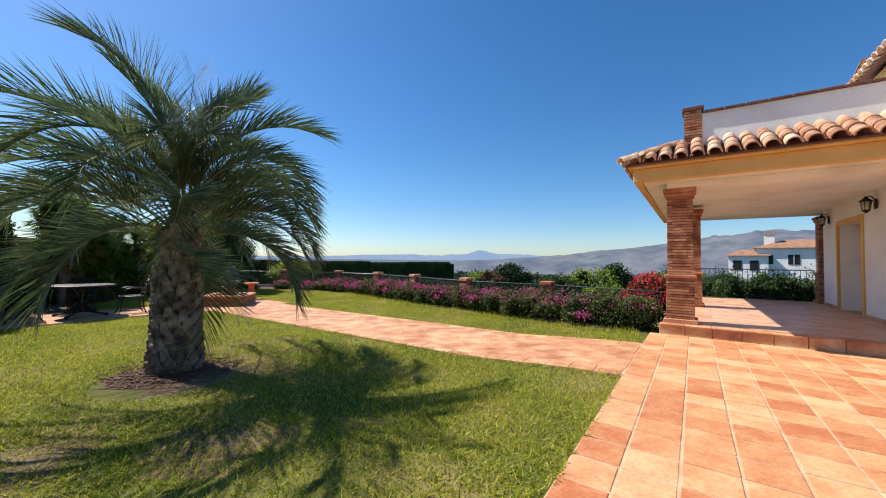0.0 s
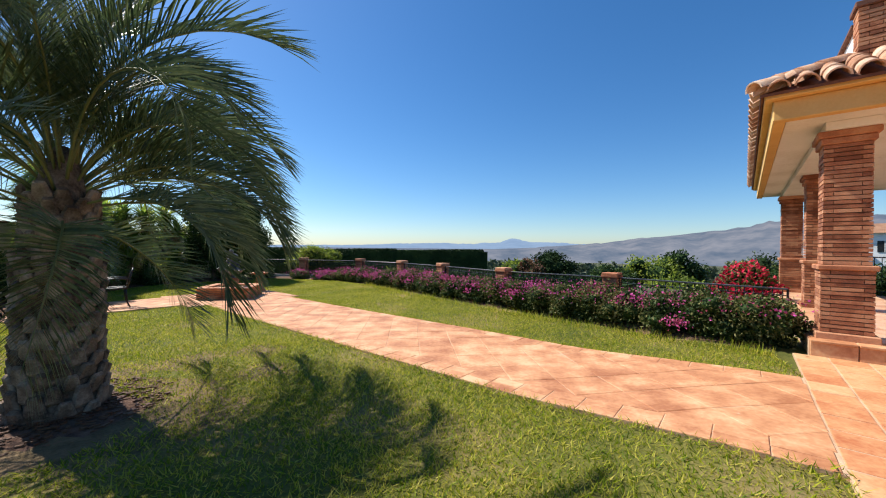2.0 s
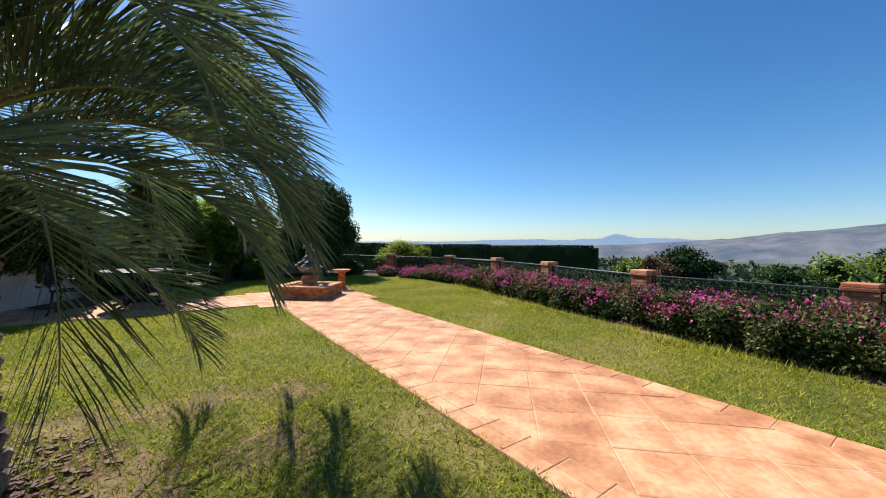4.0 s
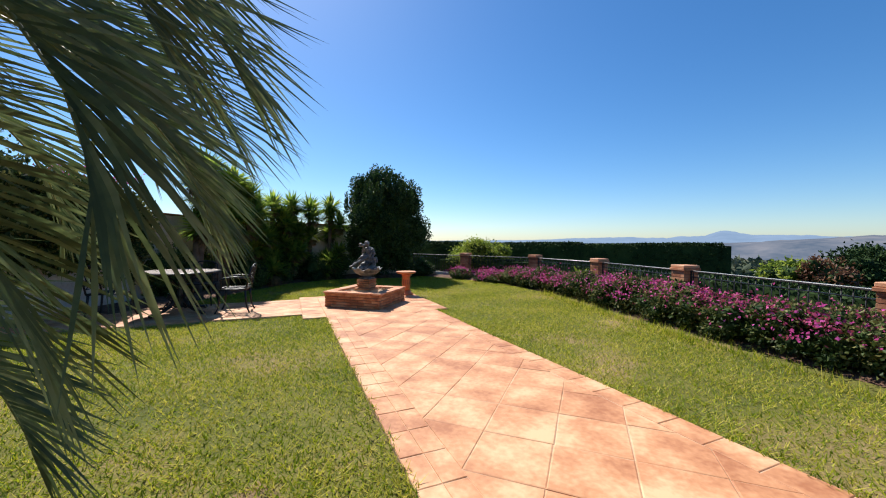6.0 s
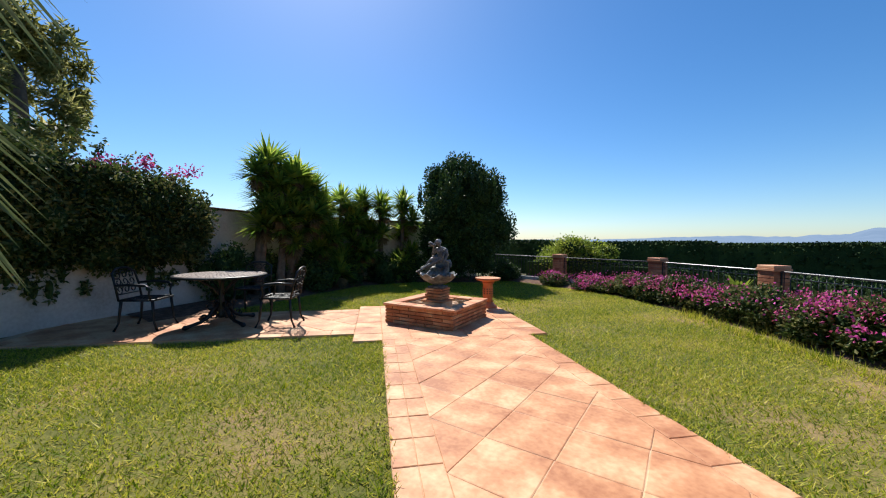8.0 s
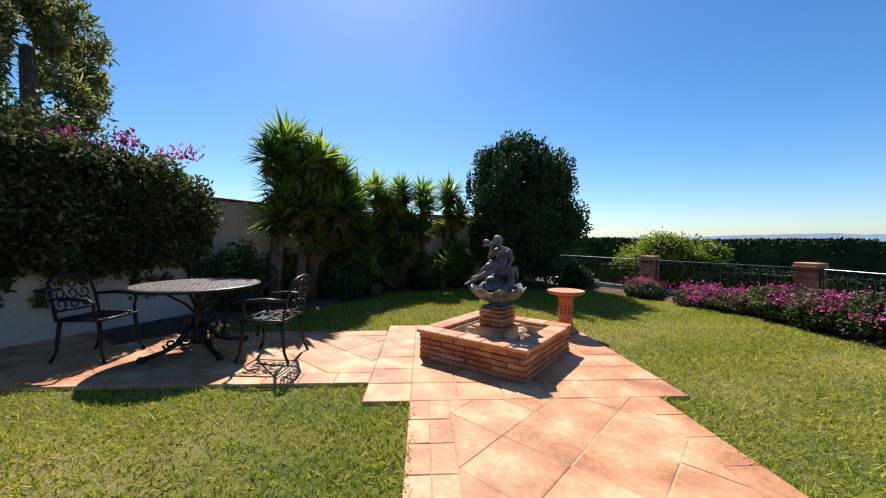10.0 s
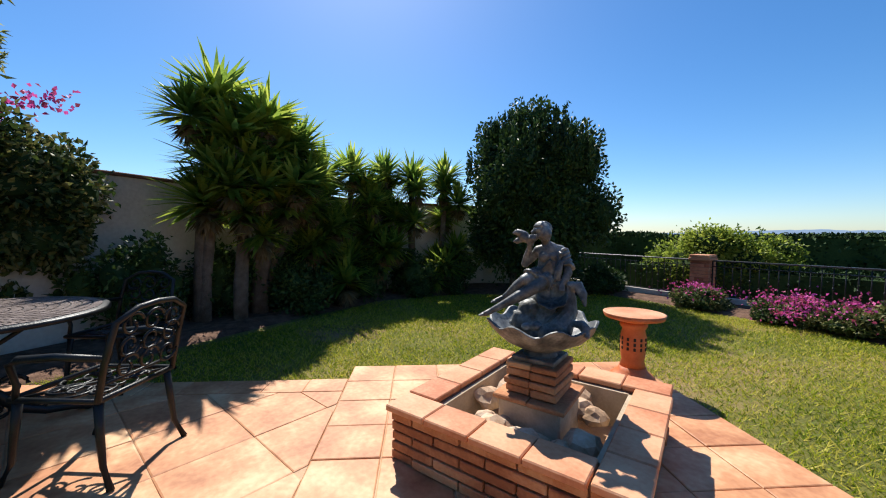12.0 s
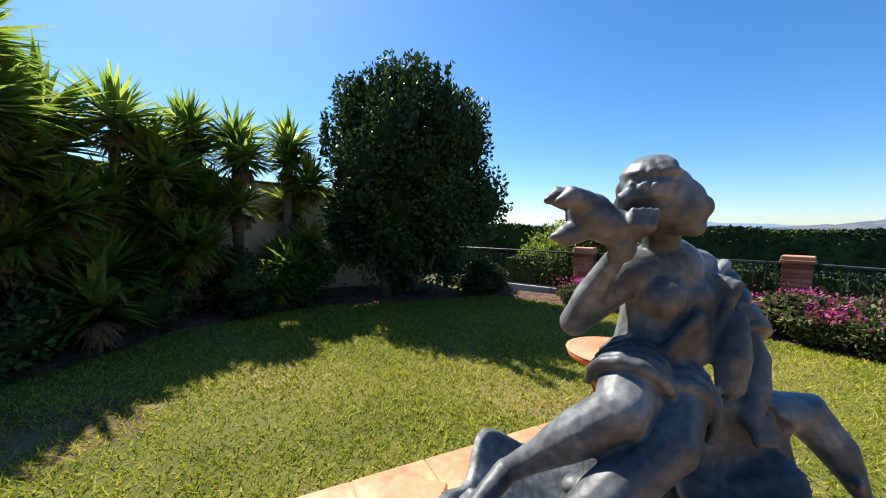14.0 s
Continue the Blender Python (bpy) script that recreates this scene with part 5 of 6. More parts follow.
def yucca(x, y, stems, label):
    """stems: (lean x, lean y, height, radius, head scale)."""
    g = float(gz(x, y)) - 0.03
    t = thing("yucca", (x, y, g), 0, label, "yucca", "yuccas along the wall")
    for lx, ly, h, r, s in stems:
        pts = [Vector((lx * 0.15 + lx * k * k, ly * 0.15 + ly * k * k, h * k)) for k in (0, 0.25, 0.5, 0.75, 1)]
        bm = tube(bmesh.new(), pts, [r * 1.5, r * 1.1, r, r * 0.9, r * 0.8], 10)
        for v in bm.verts:
            v.co.xy += Vector((noise.noise(v.co * 6), noise.noise(v.co * 6 + Vector((9, 0, 0))))) * 0.03
        st = part("stem", bm, M_BARK, t)
        heads = [(pts[-1], s)] + [(pts[-1] + Vector((random.uniform(-0.42, 0.42), random.uniform(-0.42, 0.42), -0.3 - 0.32 * q)), s * random.uniform(0.8, 1.0)) for q in range(3 if h > 1.5 else 1)]
        for p, sc in heads:
            hd = new("leaf_head", ROSETTE)
            hd.parent = st
            hd.matrix_basis = Matrix.Translation(p) @ Matrix.Rotation(random.uniform(0, 6.28), 4, "Z") @ Matrix.Rotation(random.uniform(-0.2, 0.2), 4, "X") @ Matrix.Scale(sc, 4)
            sk = new("dead_skirt", SKIRT)
            sk.parent = st
            sk.matrix_basis = Matrix.Translation(p - Vector((0, 0, 0.12))) @ Matrix.Scale(sc * 0.62, 4)


def shrub(name, label, category, blobs, n, size, mat, trunk=None, flower=None, kind="", shell=0.55, core=True, group="", aspect=0.55):
    """A leafy plant: crown of many leaves round uneven blobs, dark inside, with stems."""
    t = thing(name, (0, 0, 0), 0, label, category, group, kind)
    pts, d = cloud(n, blobs, shell)
    part("crown", leaves("crown", pts, d, size, size * aspect, mat), None, t)
    # solid cores in dark hedge green: shade deep in the crown, given by colour
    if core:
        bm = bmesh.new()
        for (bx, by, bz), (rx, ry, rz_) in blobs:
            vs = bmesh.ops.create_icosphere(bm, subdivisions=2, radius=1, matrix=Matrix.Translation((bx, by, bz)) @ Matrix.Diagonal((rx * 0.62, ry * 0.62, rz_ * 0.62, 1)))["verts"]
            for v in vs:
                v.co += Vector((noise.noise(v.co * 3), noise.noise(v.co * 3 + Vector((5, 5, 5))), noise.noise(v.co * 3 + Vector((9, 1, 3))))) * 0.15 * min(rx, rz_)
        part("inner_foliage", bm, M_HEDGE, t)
    if trunk:
        for pts_, rad in trunk:
            part("trunk", tube(bmesh.new(), pts_, rad, 8), M_BARK, t)
    if flower:
        fm, fn, fs, top = flower
        pts, d = cloud(fn, blobs, 0.97)
        keep = pts[:, 2] > top
        part("blossom", leaves("blossom", pts[keep], d[keep], fs, fs * 0.8, fm), None, t, kind="stuff")
    return t


def blobs_in(c, r, n, s, seed):
    """n smaller blobs spread over an ellipsoid, to give an uneven outline."""
    q = np.random.default_rng(seed)
    out = [(tuple(c), tuple(k * 0.8 for k in r))]
    for _ in range(n):
        d = q.normal(size=3)
        d /= np.linalg.norm(d)
        f = q.uniform(0.6, 0.95)
        out.append((tuple(np.array(c) + d * np.array(r) * f * 0.8), tuple(np.array(r) * s * q.uniform(0.7, 1.2))))
    return out


def build_plants():
    build_palm()
    yucca(-11.45, 10.25, [(0.1, 0.2, 3.1, 0.085, 1.25), (0.3, 0.35, 2.6, 0.075, 1.15)], "tall yucca with thick leaning stems before the wall")
    yucca(-11.65, 11.0, [(0.1, 0.25, 2.75, 0.09, 1.2), (0.25, 0.5, 2.6, 0.08, 1.1), (0.1, 0.7, 1.7, 0.06, 1.1)], "clump of yuccas with dead leaf skirts")
    yucca(-11.35, 10.7, [(0.2, 0.3, 2.85, 0.07, 1.15), (0.25, 0.1, 2.2, 0.06, 1.05)], "tall leaning yucca with several heads")
    yucca(-11.95, 11.9, [(0.15, 0.2, 2.3, 0.07, 1.15), (0.3, 0.1, 1.2, 0.05, 1.1)], "leaning yucca with several green heads")
    yucca(-12.2, 12.8, [(0.1, 0.0, 2.45, 0.06, 1.15), (0.2, 0.3, 1.3, 0.05, 1.1)], "slender yucca in the shaded bed")
    yucca(-12.3, 13.6, [(-0.1, 0.1, 2.55, 0.07, 1.15), (0.3, -0.2, 1.1, 0.05, 1.0)], "slender yucca with a dark stem")
    yucca(-12.2, 14.3, [(0.1, -0.1, 2.5, 0.07, 1.1)], "slender yucca against the white wall")
    yucca(-12.0, 15.0, [(-0.05, 0.1, 2.6, 0.07, 1.15), (0.3, 0.1, 0.9, 0.05, 1.1), (0.3, -0.3, 0.6, 0.05, 1.0)], "yucca with fresh green head beside the dark bush")
    yucca(-11.75, 12.4, [(0.1, 0.1, 0.75, 0.05, 1.1)], "low yucca rosette in the shaded bed")
    yucca(-11.9, 13.2, [(0.15, 0.1, 1.0, 0.05, 1.1)], "low yucca rosette in the shaded bed")
    yucca(-11.6, 14.7, [(0.1, 0.0, 0.6, 0.05, 1.05)], "low yucca rosette in the shaded bed")
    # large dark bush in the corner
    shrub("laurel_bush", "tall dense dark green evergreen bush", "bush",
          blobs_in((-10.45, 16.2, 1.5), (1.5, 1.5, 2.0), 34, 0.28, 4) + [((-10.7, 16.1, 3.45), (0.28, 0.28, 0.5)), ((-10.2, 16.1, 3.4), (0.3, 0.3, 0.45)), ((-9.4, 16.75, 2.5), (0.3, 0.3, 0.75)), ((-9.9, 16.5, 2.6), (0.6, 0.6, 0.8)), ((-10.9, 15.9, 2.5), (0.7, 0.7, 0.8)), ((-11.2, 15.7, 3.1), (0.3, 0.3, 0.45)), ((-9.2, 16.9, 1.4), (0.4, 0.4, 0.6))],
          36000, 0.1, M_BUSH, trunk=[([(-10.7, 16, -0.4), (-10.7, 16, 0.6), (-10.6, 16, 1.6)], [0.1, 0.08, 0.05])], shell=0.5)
    laurel = bpy.data.objects["laurel_bush"]
    q = np.random.default_rng(12)
    P, D = [], []
    for k in range(70):
        a, f = q.uniform(0, 6.28), q.uniform(0.15, 1.0) ** 0.6
        h = q.uniform(0.35, 0.75)
        bx, by = -10.4 + 1.4 * f * math.cos(a), 16.2 + 1.4 * f * math.sin(a)
        bz = 1.5 + 2.0 * math.sqrt(max(0.0, 1 - 0.85 * f * f)) - 0.3
        z = q.uniform(0, 1, 60)
        P.append(np.stack([bx + q.normal(0, 0.035, 60), by + q.normal(0, 0.035, 60), bz + z * h], 1))
        D.append(np.stack([q.normal(0, 0.5, 60), q.normal(0, 0.5, 60), np.full(60, 0.9)], 1))
    part("shoot_growth", leaves("shoot_growth", np.concatenate(P), np.concatenate(D), 0.11, 0.045, M_BUSH), None, laurel)
    # low undergrowth along the wall
    for k, (p, hd) in enumerate([((-11.25, 9.55), 0.65), ((-11.75, 10.5), 0.6), ((-11.9, 11.5), 0.7), ((-12.25, 13.0), 0.6), ((-11.4, 11.6), 0.45), ((-11.8, 12.9), 0.5), ((-11.7, 14.0), 0.5), ((-11.5, 14.9), 0.55), ((-9.4, 17.2), 0.35)]):
        z = float(gz(*p))
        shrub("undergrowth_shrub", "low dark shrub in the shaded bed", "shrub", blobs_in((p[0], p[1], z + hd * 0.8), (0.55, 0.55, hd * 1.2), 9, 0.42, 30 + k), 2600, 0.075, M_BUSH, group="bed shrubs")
    # climber over the west wall
    a, b = Vector((-8.1, 2.8)), Vector((-11.5, 8.95))
    n = Vector((b.y - a.y, a.x - b.x)).normalized()
    bl = []
    q = np.random.default_rng(5)
    for i in range(34):
        t = (i + 0.5) / 34
        p = a.lerp(b, t)
        crest = 2.1 + 0.16 * math.sin(t * 17) - 0.25 * max(0, t - 0.75) * 4
        for z in np.arange(0.75, crest + 0.01, 0.3):
            off = 0.12 + 0.22 * math.sin((z - 0.5) / (crest - 0.2) * 2.6) + q.uniform(-0.08, 0.12)
            bl.append(((p.x + n.x * off + q.normal(0, 0.06), p.y + n.y * off + q.normal(0, 0.06), z + q.normal(0, 0.07)), (q.uniform(0.27, 0.4), q.uniform(0.27, 0.4), q.uniform(0.22, 0.34))))
        for k in range(int(q.integers(0, 4))):  # trailing ends over the white wall
            o = q.uniform(-0.1, 0.1)
            bl.append(((p.x + n.x * 0.16 + o * (b.x - a.x) * 0.15, p.y + n.y * 0.16 + o * (b.y - a.y) * 0.15, q.uniform(0.2, 0.65)), (0.08, 0.08, q.uniform(0.12, 0.26))))
    climber = shrub("bougainvillea_climber", "bougainvillea climber spilling over the white wall, few pink flowers", "climber", bl, 76000, 0.085, M_VINE, shell=0.6)
    P, D = [], []
    for k in range(40):  # long loose shoots above the crest, some with bracts
        p = a.lerp(b, q.uniform(0.05, 1.0))
        tip = Vector((q.normal(0, 0.3), q.normal(0, 0.3), q.uniform(0.25, 0.6)))
        u = q.uniform(0, 1, 26)
        P.append(np.stack([p.x + n.x * 0.2 + tip.x * u * u, p.y + n.y * 0.2 + tip.y * u * u, 2.2 + tip.z * u], 1) + q.normal(0, 0.03, (26, 3)))
    P = np.concatenate(P)
    part("shoot_spray", leaves("shoot_spray", P, q.normal(size=P.shape), 0.075, 0.045, M_VINE), None, climber)
    P = []
    for k in range(30):
        p = a.lerp(b, q.uniform(0.1, 1.0) ** 0.8)
        P.append(np.array([p.x + n.x * 0.3, p.y + n.y * 0.3, q.uniform(1.8, 2.4)]) + q.normal(0, 0.07, (45, 3)))
    P = np.concatenate(P)
    part("blossom", leaves("blossom", P, q.normal(size=P.shape), 0.06, 0.05, M_FLOWER), None, climber, kind="stuff")
    # bougainvillea hedge along the fence, one plant after another
    row = polyline([(4.3, 7.25), (3.75, 7.6), (2.95, 8.5), (0.85, 10.55), (-1.1, 12.6), (-3.4, 14.95), (-5.4, 16.45), (-7.8, 17.05)], 0.62)
    for k, (p, rz, L) in enumerate(row):
        z = float(gz(p.x, p.y))
        big = (1.04 - 0.3 * (k / len(row))) * random.uniform(0.88, 1.1)
        if k == len(row) - 2:
            continue
        if k > len(row) - 5:
            big *= 0.68
        bl = blobs_in((p.x, p.y, z + 0.29 * big), (0.5, 0.5, 0.42 * big), 16, 0.38, 60 + k)
        bush = shrub("bougainvillea_bush", "bougainvillea bush with magenta bracts along the fence", "shrub", bl, 5200, 0.056, M_VINE, group="bougainvillea row")
        q = np.random.default_rng(300 + k)
        P = []
        for c in range(int(q.integers(4, 9)) if k > 7 else int(q.integers(0, 3))):  # bracts sit in sprays on top
            o = q.normal(0, 0.25, 2)
            c0 = np.array([p.x + o[0], p.y + o[1], z + (0.62 - 0.9 * float(o @ o)) * big])
            P.append(c0 + q.normal(0, 1, (int(q.integers(20, 110)), 3)) * np.array([0.1, 0.1, 0.05]))
        P.append(np.array([p.x, p.y, z + 0.5 * big]) + q.normal(0, 1, (240 if k > 7 else 260, 3)) * np.array([0.26, 0.26, 0.08]))
        P = np.concatenate(P)
        part("blossom", leaves("blossom", P, q.normal(size=P.shape), 0.042, 0.034, M_FLOWER), None, bush, kind="stuff")
    # rounded bright shrub behind the fence
    shrub("pittosporum_shrub", "rounded bright green shrub behind the railing", "shrub", blobs_in((-7.75, 18.85, 0.3), (1.7, 0.7, 1.05), 28, 0.28, 9), 19000, 0.075, M_LIME, shell=0.6)
    # broad-leaved plant behind the railing
    q = np.random.default_rng(77)
    plant = thing("broad_leaf_plant", (-3.3, 15.95, 0.0), 0, "bright green broad-leaved plant behind the railing", "plant")
    g = float(gz(-3.3, 15.95))
    for k in range(11):
        t = k * 2.4
        r = q.uniform(0.12, 0.26)
        tip = Vector((r * math.cos(t), r * math.sin(t), q.uniform(0.35, 0.52)))
        bm = bmesh.new()
        side = Vector((-math.sin(t), math.cos(t), 0)) * 0.05
        rows = []
        for j in range(6):
            f = j / 5
            c0 = Vector((tip.x * f * f, tip.y * f * f, g + (tip.z - g) * (f - 0.1 * f * f)))
            wdt = 0.12 + 1.0 * math.sin(math.pi * min(1, max(0, (f - 0.35) / 0.66)))
            rows.append([bm.verts.new(c0 - side * wdt), bm.verts.new(c0 + Vector((0, 0, -0.012))), bm.verts.new(c0 + side * wdt)])
        for r0, r1 in zip(rows, rows[1:]):
            for i in range(2):
                bm.faces.new((r0[i], r0[i + 1], r1[i + 1], r1[i])).smooth = True
        part("leaf", bm, M_LIME, plant)
    # red bougainvillea by the porch
    shrub("red_bougainvillea", "red flowering bougainvillea beside the porch", "shrub", blobs_in((6.2, 10.9, 0.15), (0.75, 0.6, 0.75), 12, 0.36, 11), 4200, 0.07, M_VINE, flower=(M_RED, 1500, 0.09, 0.0))
    # dark hedge behind the porch
    for k in range(4):
        p = W(0.4 - 1.3 * k, 16.6)
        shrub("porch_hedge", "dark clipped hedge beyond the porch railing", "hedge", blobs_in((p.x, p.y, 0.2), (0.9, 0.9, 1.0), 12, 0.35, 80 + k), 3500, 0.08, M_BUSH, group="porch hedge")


def hedge_run(pts, depth, top, base, n, label, size=0.16):
    """A long clipped hedge: boxy leafy shell with a solid dark inside."""
    t = thing("hedge", label=label, category="hedge")
    core = bmesh.new()
    P, D = [], []
    total = sum((Vector(q) - Vector(p)).length for p, q in zip(pts, pts[1:]))
    for p, q in zip(pts, pts[1:]):
        a, b = Vector(p), Vector(q)
        d = b - a
        L = d.length
        rz = math.atan2(d.y, d.x)
        c = (a + b) / 2
        box(core, (c.x, c.y, (top + base) / 2 - 0.015), (L + depth * 0.3, depth * 0.92, top - base - 0.03), rz)
        m = int(n * L / total)
        s, f, w = rng.uniform(-0.5, 0.5, m) * L, rng.uniform(0, 1, m), rng.uniform(-0.5, 0.5, m) * depth
        on_top = rng.uniform(0, 1, m) < 0.35
        z = np.where(on_top, top + rng.normal(0, 0.025, m) + 0.03 * np.sin(s * 0.8), base + f * (top - base))
        w = np.where(on_top, w, np.sign(w) * depth * 0.5 + rng.normal(0, 0.08, m))
        ux, uy = d.x / L, d.y / L
        P.append(np.stack([c.x + ux * s - uy * w, c.y + uy * s + ux * w, z], 1))
        D.append(np.stack([-uy * np.sign(w) * (~on_top), ux * np.sign(w) * (~on_top), on_top * 1.0], 1) + rng.normal(size=(m, 3)) * 0.7)
    part("inner_foliage", core, M_HEDGE, t)
    part("leafage", leaves("leafage", np.concatenate(P), np.concatenate(D), size, size * 0.55, M_HEDGE), None, t)


def far_tree(name, x, y, z, r, h, mat, seed, n=2600, size=0.2, label="", category="tree", flower=None):
    base = float(ground_height(np.array(x), np.array(y)))
    shrub(name, label, category, blobs_in((x, y, z), (r, r, h), 16, 0.34, seed), n, size, mat, trunk=[([(x, y, base - 0.1), (x + 0.1, y, (base + z) / 2), (x, y, z)], [0.16, 0.12, 0.07])], shell=0.5, flower=flower)


def build_beyond():
    hedge_run([(-15.0, 20.5), (-9.5, 20.6), (-4.5, 22.2), (0.3, 24.0)], 1.4, 1.0, -3.0, 30000, "long dark clipped hedge below the garden", 0.11)
    hedge_run([(-9.2, 18.9), (-4.9, 18.7), (-1.8, 16.4), (1.2, 13.0), (3.6, 11.1)], 0.9, 0.36, -1.2, 16000, "dark growth close behind the railings", 0.09)
    # trees and shrubs down the slope
    far_tree("cypress_shrub", 4.4, 24.0, 0.1, 1.6, 1.1, M_HEDGE, 21, 5000, 0.14, "dark rounded conifer beyond the fence", "shrub")
    far_tree("garden_tree", 2.3, 23.5, -0.2, 1.1, 0.9, M_LIME, 22, 1800, 0.16, "light green shrub beyond the fence", "shrub")
    far_tree("rusty_shrub", 3.1, 22.5, 0.0, 0.8, 0.8, M_RUST, 23, 1300, 0.14, "reddish leafed shrub beyond the fence", "shrub")
    for k, (x, y, z, r, h) in enumerate([(6.2, 19.0, -0.3, 1.3, 0.9), (8.2, 19.5, 0.0, 1.4, 1.0), (9.8, 20.5, 0.0, 1.3, 1.2), (7.2, 15.5, -0.5, 1.2, 0.9), (5.4, 14.5, -0.7, 1.0, 0.8)]):
        far_tree("garden_tree", x, y, z, r, h, M_LIME if k % 2 else M_BUSH, 40 + k, 2600, 0.15, "leafy green tree beyond the fence", "tree")
    for k, (x, y, r) in enumerate([(1.6, 17.2, 1.3), (0.2, 19.0, 1.3), (-1.6, 19.4, 1.2), (3.2, 15.2, 1.3), (4.6, 13.0, 1.2), (5.6, 11.3, 0.9), (4.2, 18.0, 1.5), (6.4, 13.2, 1.2)]):
        far_tree("slope_shrub", x, y, -0.75, r, 0.85, M_BUSH, 140 + k, 2600, 0.11, "dark green shrub on the slope behind the railing", "shrub")
    far_tree("cypress_shrub", 11.0, 17.0, 0.1, 1.5, 0.8, M_PINE, 26, 3500, 0.14, "flat-topped conifer shrub on the slope", "shrub")
    far_tree("cypress_shrub", 8.8, 13.6, -0.4, 1.3, 0.9, M_BUSH, 27, 3500, 0.12, "dark conifer shrub beside the porch", "shrub")
    for k, (x, y) in enumerate([(-17, 24), (-20, 27), (-24, 31)]):
        far_tree("pine_tree", x, y, 1.4, 2.2, 1.4, M_PINE, 50 + k, 3500, 0.22, "round-topped pine behind the hedge", "tree")
    # pine behind the west wall
    blobs = blobs_in((-15.5, 6.3, 4.4), (2.0, 2.0, 2.5), 60, 0.17, 33)[1:]
    shrub("pine_tree", "tall sunlit pine beyond the garden wall", "tree", blobs, 15000, 0.24, M_PINE, trunk=[([(-15.5, 6.4, -1), (-15.4, 6.5, 2.5), (-15.5, 6.4, 5)], [0.25, 0.2, 0.12])], core=False, shell=0.1, aspect=0.09)
    # woods filling the valley
    m = 26000
    a, d = np.radians(rng.uniform(-32, 58, m)), rng.uniform(55, 170, m)
    px, py = np.sin(a) * d, np.cos(a) * d
    clump = np.sin(px * 0.35) * np.cos(py * 0.31) + np.sin(px * 0.13 + 2) * np.sin(py * 0.17)
    pz = ground_height(px, py) + rng.uniform(0, 1, m) * (6.2 + 0.9 * clump)
    tagged(new("valley_woods", leaves("valley_woods", np.stack([px, py, pz], 1), rng.normal(size=(m, 3)), 1.7, 1.2, M_WOODS)), "dark green woods filling the valley below", "woods", kind="stuff")
    # neighbour's villa
    h = thing("neighbour_house", (43.5, 43.0, -0.6), -0.78, "white villa with tiled roof and chimneys, far off", "house")
    h.scale = (0.75, 0.75, 0.75)
    part("wall", boxm((0, 0, 1.5), (12, 9, 7.0)), M_WHITE, h)
    part("wing_wall", boxm((-7, -2.5, 1.9), (5, 5, 3.8)), M_WHITE, h)
    for cx, cy, sx, sy, z, top in ((0, 0, 13, 10, 5.0, 1.5), (-7, -2.5, 5.8, 5.8, 3.8, 1.0)):
        bm = bmesh.new()
        P = [bm.verts.new((cx + a * sx / 2, cy + b * sy / 2, z)) for a, b in ((-1, -1), (1, -1), (1, 1), (-1, 1))] + [bm.verts.new((cx - sx * 0.2, cy, z + top)), bm.verts.new((cx + sx * 0.2, cy, z + top))]
        for f in ((0, 1, 5, 4), (1, 2, 5), (2, 3, 4, 5), (3, 0, 4), (3, 2, 1, 0)):
            bm.faces.new([P[i] for i in f])
        bmesh.ops.recalc_face_normals(bm, faces=bm.faces)
        part("roof", bm, M_FAR_ROOF, h)
    for cx, cy in ((-4.5, -1.5), (4.0, -1)):
        ch = part("chimney", boxm((cx, cy, 6.3), (1.3, 1.0, 2.2)), M_WHITE, h)
        part("chimney_cap", boxm((cx, cy, 7.5), (1.6, 1.3, 0.2)), M_ROOF, ch)
    for i, wx in enumerate((-4.6, -1.6, 1.6, 4.4)):
        w = part("window", boxm((wx, -4.5, 3.2), (1.3, 0.12, 1.5)), M_IRON, h)
        part("window_frame", boxm((wx, -4.58, 3.2), (0.08, 0.06, 1.5)), M_WHITE, w)
    for wx in (-8.3, -6.2):
        part("window", boxm((wx, -5.0, 2.2), (1.1, 0.12, 1.6)), M_IRON, h)
    for k in range(3):
        far_tree("garden_tree", 30 + 5 * k, 40 - 3.5 * k, -1.5, 3.0, 1.8, M_BUSH, 70 + k, 2500, 0.35, "trees round the neighbouring villa", "tree")


def ridge(name, dist, profile, mat, label, depth=400, seed=1):
    """A mountain range: degrees to the right of straight ahead, degrees above the horizon."""
    xs = [p[0] for p in profile]
    n = 260
    verts, faces = [], []
    for i in range(n + 1):
        a = xs[0] + (xs[-1] - xs[0]) * i / n
        e = float(np.interp(a, xs, [p[1] for p in profile]))
        e += (0.2 * noise.noise(Vector((a * 0.5, seed, 0))) + 0.12 * noise.noise(Vector((a * 1.7, seed, 3)))) * min(1.6, 0.3 + 0.5 * e)
        hgt = dist * math.tan(radians(max(e, 0.02)))
        for k, (f, hh) in enumerate(((0.72, -70), (0.82, hgt * 0.35 - 20), (0.92, hgt * 0.75), (1.0, hgt), (1.2, -70))):
            j = 1 + 0.05 * noise.noise(Vector((a * 0.35, k * 3.0, seed)))
            verts.append((math.sin(radians(a)) * dist * f * j, math.cos(radians(a)) * dist * f * j, hh))
    for i in range(n):
        for k in range(4):
            b = i * 5 + k
            faces.append((b, b + 1, b + 6, b + 5))
    ob = new(name, raw(name, np.array(verts), np.array(faces), mat))
    tagged(ob, label, "mountain", kind="structure")


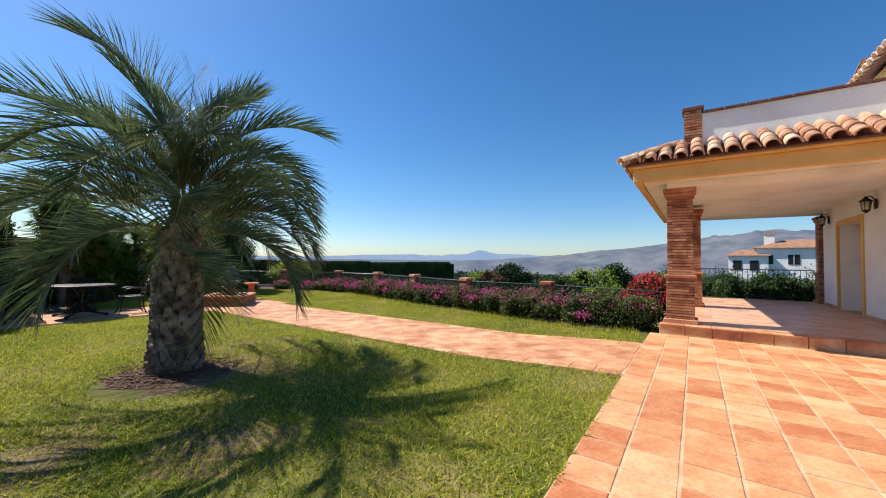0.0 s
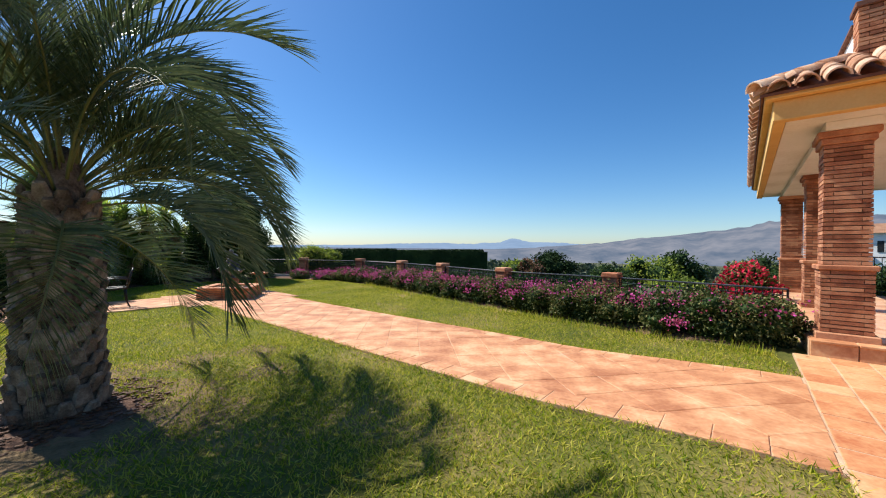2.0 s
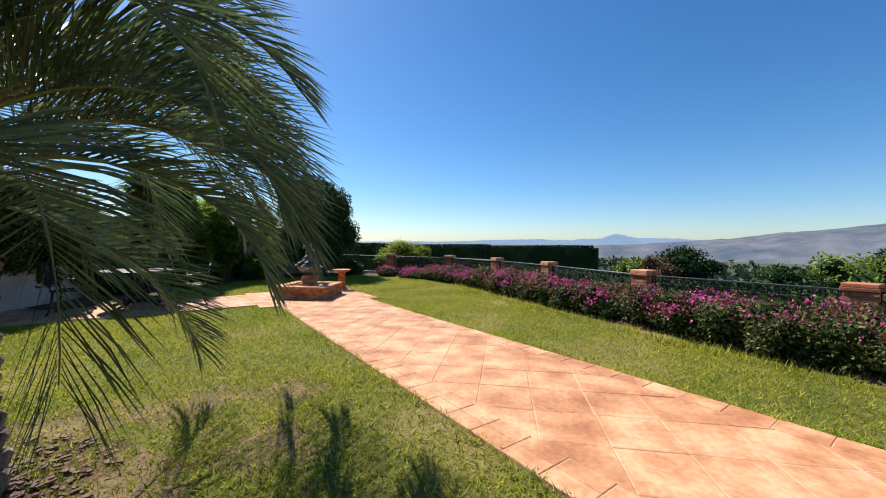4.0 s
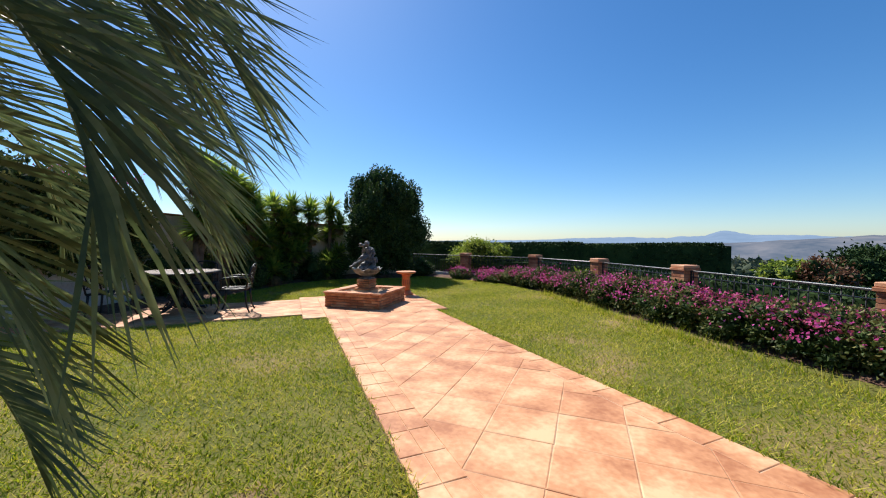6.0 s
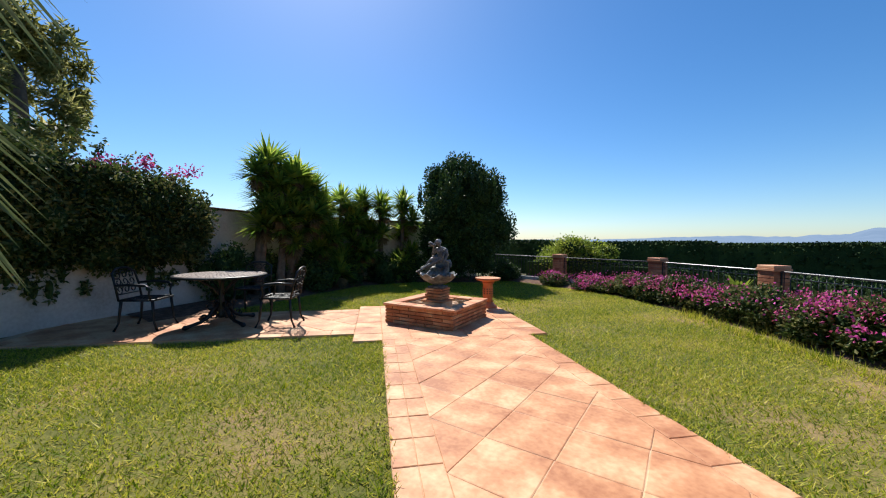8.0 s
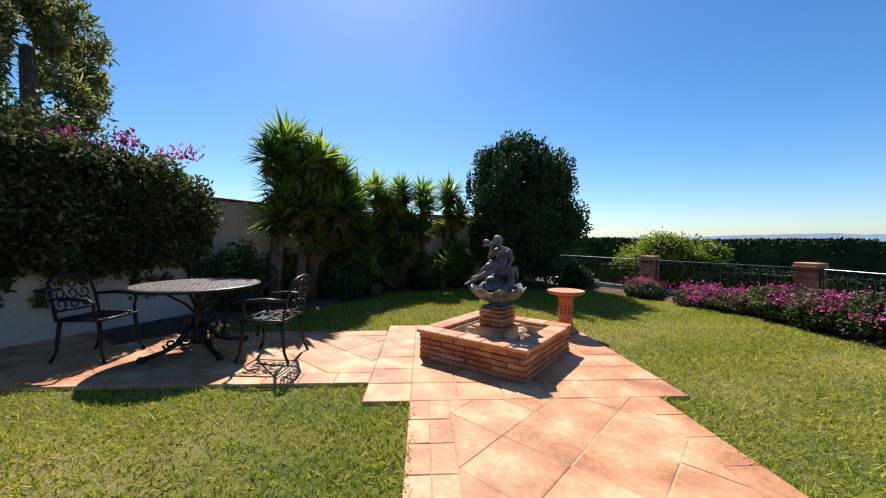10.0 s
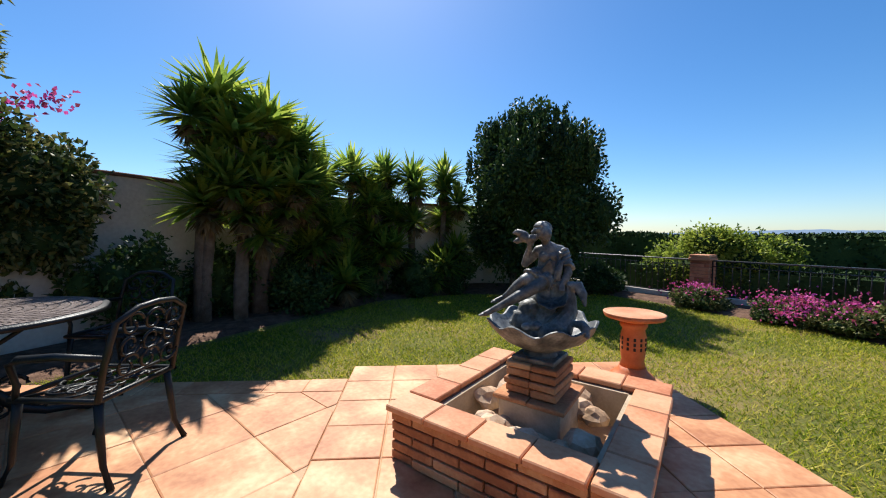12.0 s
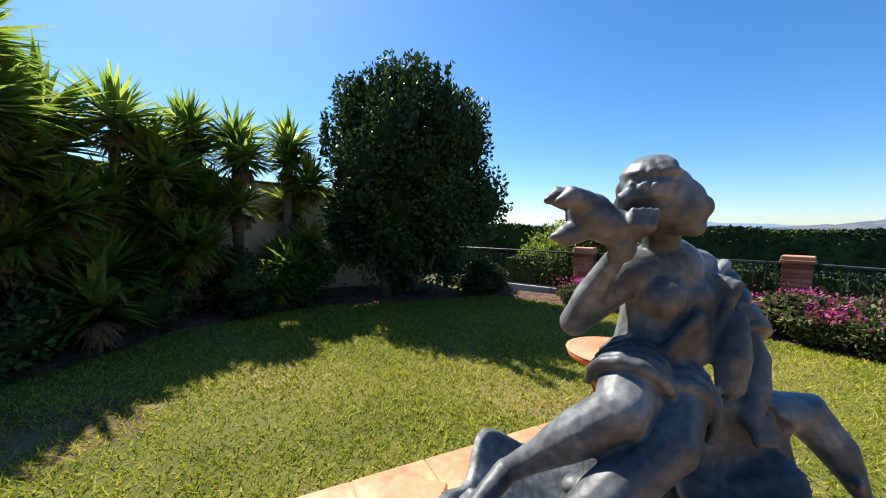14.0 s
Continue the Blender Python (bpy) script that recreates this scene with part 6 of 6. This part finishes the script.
def build_mountains():
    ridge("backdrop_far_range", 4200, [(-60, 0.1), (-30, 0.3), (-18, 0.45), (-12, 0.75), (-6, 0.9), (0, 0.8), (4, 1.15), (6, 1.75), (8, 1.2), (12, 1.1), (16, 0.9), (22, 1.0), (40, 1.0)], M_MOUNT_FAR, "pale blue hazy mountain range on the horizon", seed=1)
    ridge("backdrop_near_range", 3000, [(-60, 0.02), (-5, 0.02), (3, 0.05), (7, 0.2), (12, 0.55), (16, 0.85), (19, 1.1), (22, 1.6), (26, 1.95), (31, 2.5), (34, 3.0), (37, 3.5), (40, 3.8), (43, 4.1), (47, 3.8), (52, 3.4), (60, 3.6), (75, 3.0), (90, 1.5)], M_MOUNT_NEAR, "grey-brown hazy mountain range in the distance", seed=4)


# ---- grass ----
def build_grass():
    lawn = [tuple(W(0.68, -3.0))[:2], tuple(W(0.68, 4.705))[:2], tuple(W(11.0, 4.705))[:2], tuple(W(11.0, 4.3))[:2], tuple(W(11.38, 4.3))[:2], tuple(W(11.38, -0.2))[:2], (-9.6, 5.9), (-5.0, -2.5)]
    right = [tuple(W(0.68, 6.705))[:2], tuple(W(11.0, 6.705))[:2], tuple(W(11.0, 7.02))[:2], tuple(W(13.52, 7.02))[:2], tuple(W(13.52, 4.3))[:2], tuple(W(13.22, 4.3))[:2], tuple(W(13.22, 1.6))[:2]] + BED_BACK[1:] + BED_FRONT[::-1]
    for poly, count, label in ((lawn, 420000, "short mown lawn grass round the palm"), (right, 400000, "short mown lawn grass beside path and bed")):
        xs, ys = [p[0] for p in poly], [p[1] for p in poly]
        x = rng.uniform(min(xs), max(xs), count * 2)
        y = rng.uniform(min(ys), max(ys), count * 2)
        keep = in_poly(x, y, poly)
        x, y = x[keep][:count], y[keep][:count]
        thin = 0.5 + 0.5 * np.sin(x * 1.9 + np.sin(y * 1.3) * 2) * np.sin(y * 1.7 + np.cos(x * 0.9) * 2)
        for px, py, pr in DRY:
            thin = np.maximum(thin, 1.25 * np.clip(1.25 - np.hypot(x - px, y - py) / pr, 0, 1))
        dpalm = np.hypot(x + 3.3, y - 4.4)
        tuft = np.sin(x * 41 + 3 * np.sin(y * 23)) * np.sin(y * 37 + 3 * np.sin(x * 19))
        keep = (rng.uniform(0, 1, len(x)) > thin * 0.5 + 0.3 * (tuft < -0.1)) & (dpalm > 0.7)
        x, y = x[keep], y[keep]
        n = len(x)
        z = gz(x, y) - 0.015
        u, v = DU.x * x + DU.y * y, DV.x * x + DV.y * y
        over = ((v > 4.67) & (v < 6.74) & (u < 11)) | (u < 0.71)
        ragged = rng.uniform(0, 1, n) < 0.5 + 0.5 * np.sin(u * 9 + 2 * np.sin(u * 23) + v * 9)
        z = np.where(over, np.where(ragged, z + 0.03, z - 0.1), z)
        beside = ((v > 4.58) & (v <= 4.67)) | ((v >= 6.74) & (v < 6.83)) | ((u >= 0.71) & (u < 0.79))
        z = np.where(beside & (u < 11), z + 0.018, z)
        hgt = rng.uniform(0.018, 0.048, n)
        a = rng.uniform(0, 2 * np.pi, n)
        lean = rng.normal(0, 0.9, (n, 2)) * hgt[:, None]
        w = rng.uniform(0.003, 0.0065, n)
        if poly is right:  # uncut blades along the flower bed's edge
            edge = np.full(n, 9.0)
            for (x0, y0), (x1, y1) in zip(BED_FRONT[:6], BED_FRONT[1:6]):
                f = np.clip(((x - x0) * (x1 - x0) + (y - y0) * (y1 - y0)) / ((x1 - x0) ** 2 + (y1 - y0) ** 2), 0, 1)
                edge = np.minimum(edge, np.hypot(x - x0 - f * (x1 - x0), y - y0 - f * (y1 - y0)))
            tall = (edge < 0.28) & (rng.uniform(0, 1, n) < 0.3)
            hgt = np.where(tall, rng.uniform(0.06, 0.16, n), hgt)
            lean = np.where(tall[:, None], lean * 1.6, lean)
        V = np.stack([np.stack([x - np.cos(a) * w, y - np.sin(a) * w, z], 1), np.stack([x + np.cos(a) * w, y + np.sin(a) * w, z], 1), np.stack([x + lean[:, 0], y + lean[:, 1], z + hgt], 1)], 1).reshape(-1, 3)
        F = np.arange(3 * n).reshape(-1, 3)
        tagged(new("lawn_grass", raw("lawn_grass", V, F, M_BLADE)), label, "grass", kind="stuff")


build_wall()
build_fence()
centre, base, top = build_fountain()
build_statue(centre, base, top)
build_birdbath()
build_seating()
build_plants()
build_beyond()
build_mountains()
build_grass()
build_house()
build_paving()
